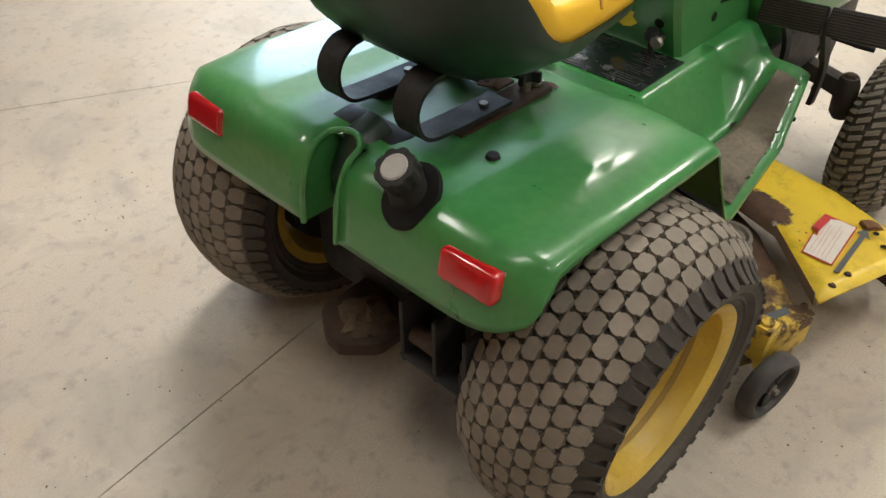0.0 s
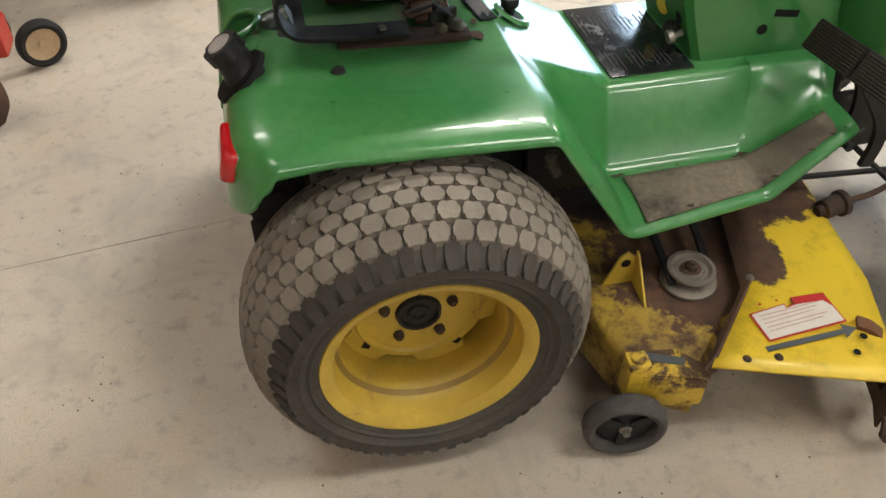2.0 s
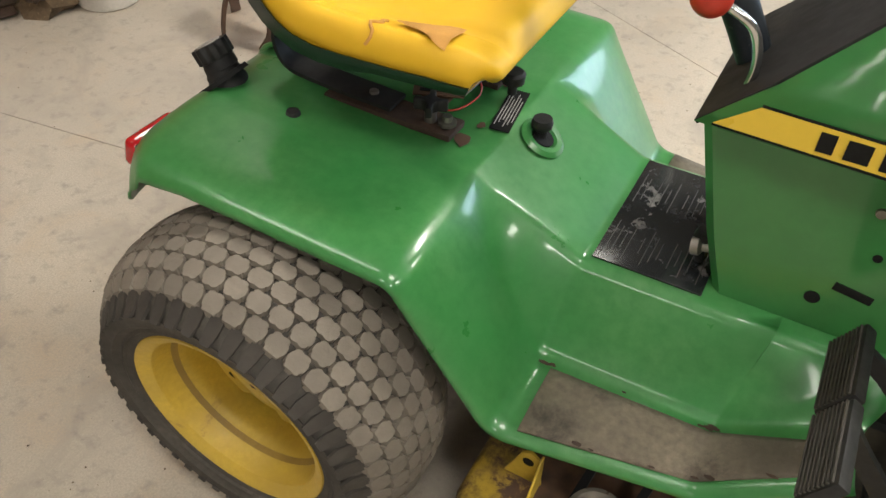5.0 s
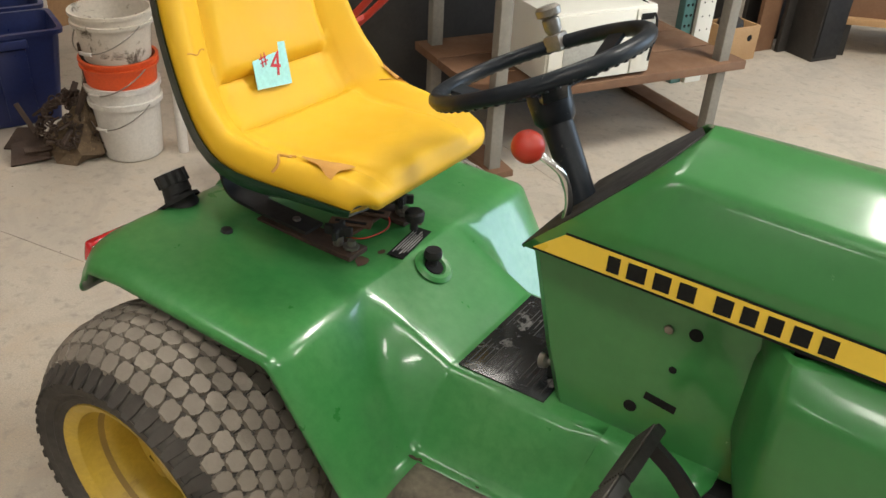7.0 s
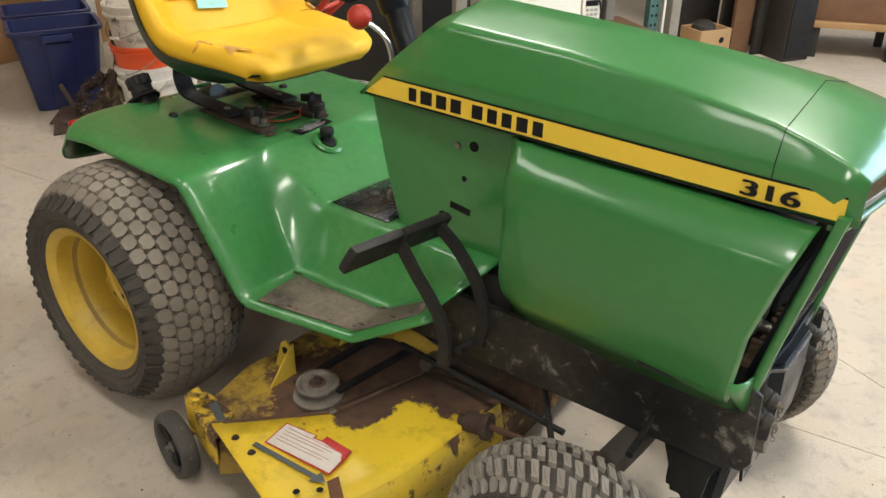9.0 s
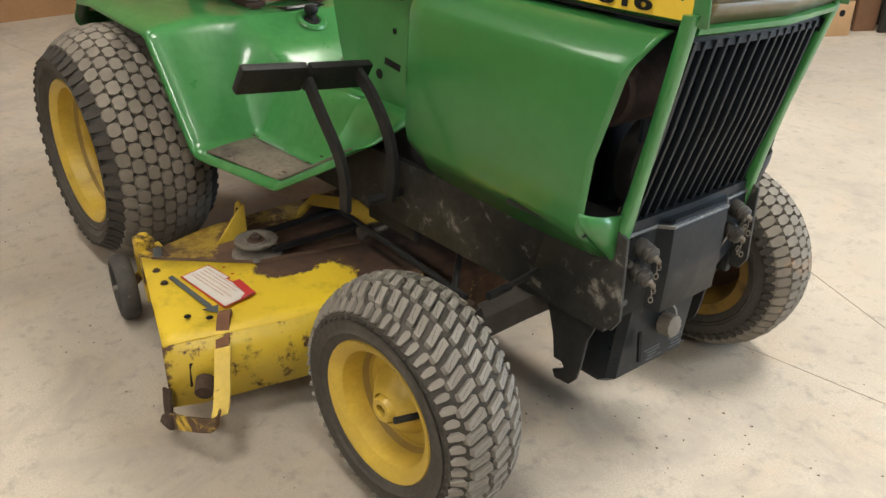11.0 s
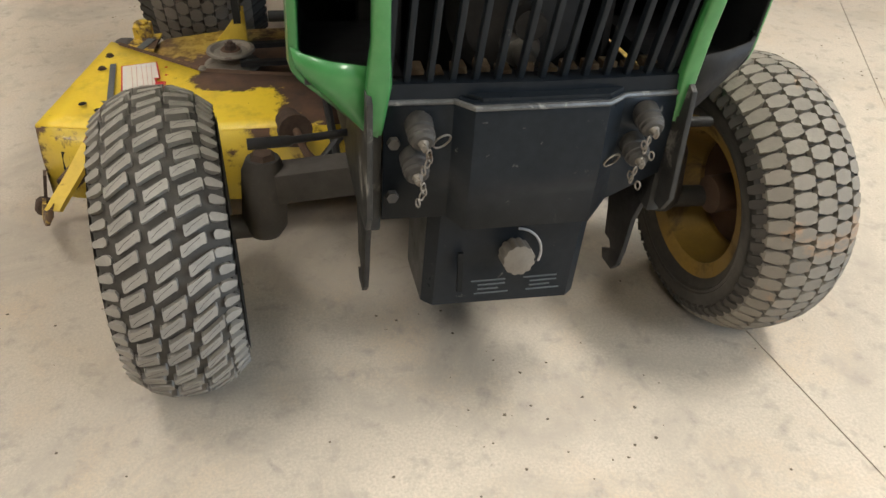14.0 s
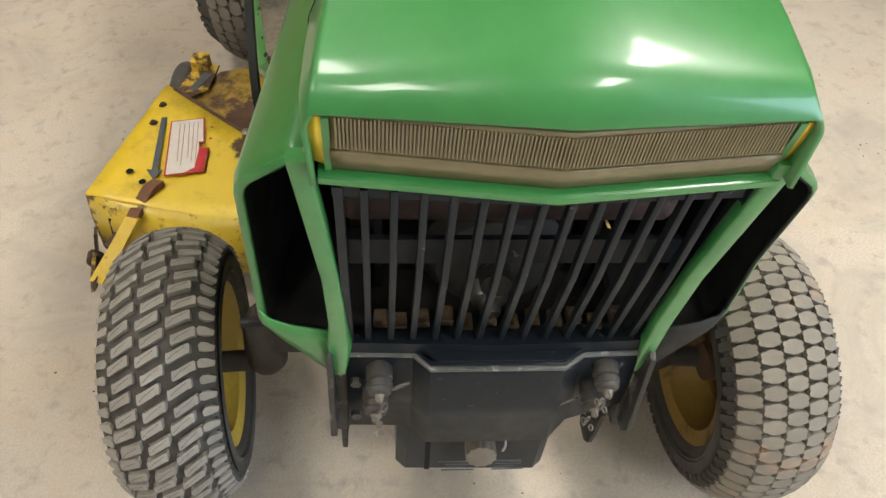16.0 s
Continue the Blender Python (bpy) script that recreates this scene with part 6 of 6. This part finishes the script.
PINK = surface("magenta_plastic", (0.34, 0.012, 0.09), (0.30, 0.01, 0.08), 6, 0.4)
BEIGE = surface("beige_plastic", (0.60, 0.44, 0.27), (0.52, 0.38, 0.23), 8, 0.6)


def storage_tote(x, y, turn, z=0.0, group="blue totes"):
    t = thing("storage_tote", "dark blue plastic storage tote, open and half full", "tote", pose(x, y, z, 0, 0, turn), group)
    bm = bmesh.new()
    rings = []
    for zz, w, d, r in ((0, .125, .090, .02), (.004, .130, .095, .025), (.30, .170, .125, .03), (.335, .174, .129, .03), (.336, .188, .142, .035), (.352, .190, .144, .035), (.353, .172, .127, .03), (.30, .166, .121, .028), (.02, .124, .089, .02)):
        ring = []
        for cx, cy, a0 in ((w - r, d - r, 0), (-w + r, d - r, 90), (-w + r, -d + r, 180), (w - r, -d + r, 270)):
            for k in range(5):
                a = radians(a0 + 22.5 * k)
                ring.append((cx + r * math.cos(a), cy + r * math.sin(a), zz))
        rings.append(ring)
    part("tub", loft(bm, rings, True, True), BLUE, t)
    for s in (-1, 1):
        h = bmesh.new()
        add_box(h, Matrix.Translation((0, s * .147, .318)), .12, .014, .030, .004)
        part("handle", h, BLUE, t)
        rb = bmesh.new()
        add_box(rb, pose(.0, s * .1155, .16, s * -6.5, 0, 0), .10, .006, .27, .002)
        part("rib", rb, BLUE, t)
    return t


storage_tote(-2.055, .587, 66)
storage_tote(-2.36, .72, 66, .0)
sack = thing("white_carton", "white carton standing behind the blue totes", "carton", pose(-2.62, .86, 0, 0, 0, 66))
part("body", box(.0, .22, -.11, .11, 0, .62, .01), WHITE_PLASTIC, sack)


def bucket(x, y, z, r0, r1, h, material, label, fill=None):
    t = thing("bucket", label, "bucket", pose(x, y, z), "stacked buckets")
    prof = [(0, 0), (r0 - .006, 0), (r0, .006), (r0 + (r1 - r0) * .72, h * .72), (r1 + .006, h * .73), (r1 + .007, h * .80), (r1, h * .81), (r1 + .002, h * .93), (r1 + .008, h * .94), (r1 + .008, h), (r1 - .003, h), (r1 - .004, h * .9), (r0 - .004, .02), (0, .02)]
    body = part("pail", turned(Matrix(), prof, 44), material, t)
    bail = [(r1 + .010) * Vector((math.cos(a), math.sin(a) * .96, 0)) + Vector((0, 0, h * .78 - .085 * math.sin(max(0, (a - math.pi) / math.pi) * math.pi))) for a in np.linspace(math.pi, 2 * math.pi, 18)]
    part("bail", tube(bail, .0022, 6), STEEL, t, "thin wire bail")
    mid = bail[8:11]
    part("grip", tube(mid, .006, 8), WHITE_PLASTIC, t, "white grip")
    return t


bucket(-1.49, .65, 0, .098, .116, .268, WHITE_PLASTIC, "scuffed white plastic bucket on the floor")
bucket(-1.49, .65, .250, .112, .120, .105, ORANGE, "orange ringed plastic bucket stacked in a white one")
DIRTY_WHITE = surface("stained_white_plastic", (0.60, 0.55, 0.47), (0.50, 0.44, 0.36), 7, 0.5, 0, 0, 0.05, 60, (0.10, 0.08, 0.06), 0.56, 14, 0.08)
bucket(-1.49, .65, .345, .106, .124, .165, DIRTY_WHITE, "dirty white bucket stacked on top")
for i, (dx, dy, r) in enumerate(((-1.352, .752, .018), (-1.318, .792, .012), (-1.296, .822, .011))):
    pp = thing("plastic_pipe", "white plastic pipe leaning upright", "pipe", pose(dx, dy, 0), "white pipes")
    part("tube", turned(pose(0, 0, 0, -4 + i, -3, 0), [(r * .8, 0), (r, 0), (r, 1.25), (r * .8, 1.25)], 18), WHITE_PLASTIC, pp)

# rusty scrap beside the tote
scrap = thing("scrap_heap", "heap of rusty chain, bars and plates beside the tote", "scrap", pose(-1.68, .54, 0))
rnd = random.Random(11)
rings = []
for k in range(7):
    f = 1 - (k / 6) ** 1.3
    rings.append([(.15 * f * math.cos(a) * rnd.uniform(.7, 1.2) + .02 * k, .12 * f * math.sin(a) * rnd.uniform(.7, 1.2), .035 * k * rnd.uniform(.8, 1.1)) for a in np.linspace(0, 2 * math.pi, 19)[:-1]])
part("dirt_mound", loft(bmesh.new(), rings, True, True), DEBRIS, scrap, "dark brown tangle of scrap", sharp=15)
for i in range(16):
    b = bmesh.new()
    a, q = rnd.uniform(0, 360), rnd.uniform(0, 1)
    add_box(b, pose(rnd.uniform(-.13, .15), rnd.uniform(-.12, .08), .015 + .16 * q, rnd.uniform(-40, 40), rnd.uniform(-50, 20), a), rnd.uniform(.06, .16), rnd.uniform(.010, .025), .008, .002)
    part("bar", b, RUST_DARK, scrap)
for cx, cy, ang in ((-.12, -.10, 25), (-.02, -.15, 60)):
    b = bmesh.new()
    add_plate(b, pose(cx, cy, .03, 30, -8, ang), [(-.07, -.04), (.06, -.05), (.05, .05), (-.05, .05)], .006, .001)
    part("plate", b, RUST_DARK, scrap)
chain = bmesh.new()
for i in range(150):
    u = i / 149
    px, py = .13 * math.sin(u * 31) * (1 - .5 * u), .11 * math.cos(u * 23) * (1 - .4 * u) - .02
    pz = .022 + .19 * max(0, 1 - (px * px + py * py) / .020) + .010 * rnd.random()
    add_turned(chain, pose(px + .03, py, pz, 90 * (i % 2), 30 * math.sin(i), 40 * i), [(.011 + .0036 * math.cos(q), .0036 * math.sin(q)) for q in np.linspace(0, 2 * math.pi, 6)[:-1]], 8, True)
tagged(part("chain", chain, RUST_DARK, scrap, "rusty steel chain"), kind="stuff")
part("upright_bar", tube([(.10, .04, 0), (.13, .02, .40)], .012, 8), RUST_DARK, scrap)
part("hanging_chain", tube(curve_pts([(.10, -.02, .16), (.13, .02, .28), (.15, .05, .42)], 8), .012, 8), RUST_DARK, scrap, "hanging chain")

# red tiller behind the tractor
til = thing("garden_tiller", "rusty red garden tiller with curved tines and small wheels", "tiller", pose(-.94, .72, 0))
part("handle_brace", tube([(.20, .16, .535), (.22, .28, .555)], .010, 8), RED_PAINT, til)
part("frame", box(-.10, .12, -.03, .06, .16, .24, .01), RED_PAINT, til, "faded red frame")
for k, (ax, ay) in enumerate(((-.05, -.06), (.05, -.04), (-.12, .05))):
    tn = bmesh.new()
    add_strip(tn, curve_pts([(ax * .4, ay * .4, .19), (ax * 1.2, ay * 1.1, .14), (ax * 1.5, ay * 1.5, .06), (ax * 1.2 - .01, ay * 1.4 - .02, .006)], 5), .030, .008, (ay, -ax, .0))
    part("tine", tn, RUST, til, "rusty curved tine")
for wx, wy in ((.135, .20), (-.02, .28)):
    wmx = pose(wx, wy, .066, 90, 0, 28)
    w_ = part("wheel", turned(wmx, [(.045, .014), (.056, .017), (.064, .011), (.066, 0), (.064, -.011), (.056, -.017), (.045, -.014), (.045, .014)], 32), BLACK_DULL, til, "small black tyre")
    part("wheel_disc", turned(wmx, [(0, .012), (.010, .012), (.012, .006), (.030, .004), (.045, .012), (.045, -.012), (0, -.012)], 28), BEIGE, w_, "beige plastic wheel disc")
for s in (-1, 1):
    part("handlebar", tube(curve_pts([(.0, s * .03, .22), (.08, .10 + s * .035, .38), (.22, .22 + s * .05, .55), (.36, .30 + s * .07, .72)], 5), .011, 10), RED_PAINT, til, "red tube handlebar")

# shelving with a microwave
SH = pose(-.40, 1.29, 0, 0, 0, 58.7)
rack = thing("shelving_unit", "grey wooden shelving unit on brown runners", "shelves", SH)
for px in (0, .945):
    part("runner", box(px - .03, px + .06, -.05, .58, 0, .024, .003), BROWN_WOOD, rack, "brown wooden runner")
    for py in (0, .50):
        part("post", box(px - .020, px + .024, py - .020, py + .024, .024, 1.7, .003), GREY_WOOD, rack)
for z in (.272, .98):
    for k in range(3):
        part("board", box(-.06, 1.035, -.045 + k * .20, .150 + k * .20, z, z + .032, .003), BROWN_WOOD, rack, "brown plank")
part("back_panel", box(-.55, .96, .60, .62, .03, 1.3, .003), DARK_BOARD, rack, "dark back panel")
mic = thing("microwave_oven", "old cream microwave oven on the shelf", "microwave", SH @ pose(.155, -.028, .304))
part("case", box(0, .43, 0, .30, .008, .245, .006), CREAM, mic)
part("door", box(.006, .335, -.012, -.001, .014, .238, .004), CREAM, mic, "cream door")
part("window", box(.06, .275, -.0145, -.0125, .055, .165, .001), GREY_GLASS, mic, "grey patterned window")
part("keypad", box(.345, .424, -.010, -.001, .014, .238, .003), CREAM, mic)
part("display", box(.358, .412, -.0125, -.0105, .200, .222, .001), INK, mic, "dark display")
for r_ in range(5):
    for c_ in range(3):
        part("key", box(.360 + c_ * .018, .373 + c_ * .018, -.0118, -.0104, .180 - r_ * .018, .190 - r_ * .018, .0005), LABEL_GREY, mic)
for fx, fy in ((.03, .03), (.40, .03), (.03, .27), (.40, .27)):
    part("foot", box(fx - .012, fx + .012, fy - .012, fy + .012, 0, .008, .001), INK, mic)
part("cord", tube(curve_pts([(.36, .30, .20), (.37, .22, .26), (.40, .06, .252), (.418, -.02, .20), (.400, -.03, .06)], 6), .004, 8), INK, mic, "black power cord")

# far side
up1 = thing("slotted_upright", "teal perforated steel upright", "upright", pose(-.215, 2.577, 0, 0, 0, 60))
bm = bmesh.new()
add_box(bm, Matrix.Translation((0, 0, .8)), .055, .04, 1.6, .003)
part("channel", bm, TEAL, up1)
for k in range(16):
    for c_ in (-.012, .012):
        part("perforation", turned(axes((c_, -.0202, .08 + k * .045), (1, 0, 0), (0, 0, 1)), [(0, .0006), (.007, .0006), (.007, 0)], 10), INK, up1)
up2 = thing("pale_upright", "cream drilled steel upright", "upright", pose(-.150, 2.635, 0, 0, 0, 60))
part("board", box(-.045, .045, -.01, .01, 0, 1.6, .002), CREAM, up2)
for k in range(12):
    for c_ in (-.02, .02):
        part("hole", turned(axes((c_, -.0102, .06 + k * .06), (1, 0, 0), (0, 0, 1)), [(0, .0005), (.004, .0005), (.004, 0)], 8), INK, up2)
crate = thing("wooden_crate", "small raw wooden crate with a dark hole", "crate", pose(-.13, 3.09, 0, 0, 0, 62))
bm = bmesh.new()
for m_, sx, sy, sz in ((Matrix.Translation((0, 0, .006)), .20, .16, .012), (Matrix.Translation((0, -.075, .085)), .20, .012, .16), (Matrix.Translation((0, .075, .085)), .20, .012, .16), (Matrix.Translation((-.095, 0, .085)), .012, .138, .16), (Matrix.Translation((.095, 0, .085)), .012, .138, .16)):
    add_box(bm, m_, sx, sy, sz, .001)
part("box", bm, RAW_WOOD, crate)
part("hole", turned(axes((.04, -.0812, .11), (1, 0, 0), (0, 0, 1)), [(0, .0006), (.016, .0006), (.016, 0)], 16), INK, crate)
part("rag", turned(pose(-.02, 0, .13), [(.07, 0), (.06, .05), (.03, .07), (0, .075)], 12), DARK_BOARD, crate, "dark bundle")
# The two wide boards are added, to darken the wall behind.
for k, (bx, by, w_, h_) in enumerate(((-.02, 3.30, .12, 1.1), (.07, 3.36, .09, 1.2), (-.32, 3.40, .30, 1.3), (-.06, 3.47, .34, 1.3))):
    bd = thing("leaning_board", "dark brown board leaning upright", "board", pose(bx, by, 0, 0, 0, 60), "leaning boards")
    part("plank", box(-w_ / 2, w_ / 2, -.012, .012, 0, h_, .003), (BROWN_WOOD, DARK_BOARD, DARK_BOARD, DARK_BOARD)[k], bd)
spk = thing("loudspeaker", "tall dark grey loudspeaker cabinet on the floor", "speaker", pose(.215, 3.38, 0, 0, 0, 58))
part("cabinet", box(-.085, .085, -.07, .11, 0, .72, .006), DARK_BOARD, spk)
part("grille_cloth", box(-.075, .075, -.078, -.071, .02, .70, .003), BLACK_DULL, spk, "dark grille cloth")
ben = thing("low_bench", "brown wooden bench with a pale edge", "bench", pose(.50, 3.75, 0, 0, 0, 22))
part("top", box(-.30, .14, -.20, .20, .16, .19, .003), RAW_WOOD, ben)
part("back", box(-.30, .14, -.16, -.14, .19, .46, .004), BROWN_WOOD, ben)
for px in (-.27, .11):
    for py in (-.16, .16):
        part("leg", box(px - .02, px + .02, py - .02, py + .02, 0, .16, .002), DARK_BOARD, ben)
toy = thing("toy_car", "magenta plastic ride-on toy car with grey wheels", "toy car", pose(.85, 3.62, 0, 0, 0, 10))
part("body", box(-.16, .30, -.02, .30, .09, .34, .05, 4), PINK, toy)
for px in (-.08, .22):
    for py in (-.03, .31):
        wmx = pose(px, py, .085, 90, 0, 0)
        w_ = part("wheel", turned(wmx, [(.05, .02), (.075, .022), (.085, .012), (.085, -.012), (.075, -.022), (.05, -.02), (.05, .02)], 28), BLACK_DULL, toy)
        part("hub", turned(wmx, [(0, .02), (.02, .02), (.05, .012), (.05, -.012), (0, -.02)], 20), LABEL_GREY, w_)
cab = thing("white_cabinet", "white metal cabinet standing against the wall", "cabinet", pose(-2.62, -.66, 0, 0, 0, 0))
part("case", box(-.15, .28, -.42, .30, .03, 1.1, .006), WHITE_PLASTIC, cab)
part("plinth", box(-.14, .27, -.41, .29, 0, .03, .002), BROWN_WOOD, cab, "brown plinth")
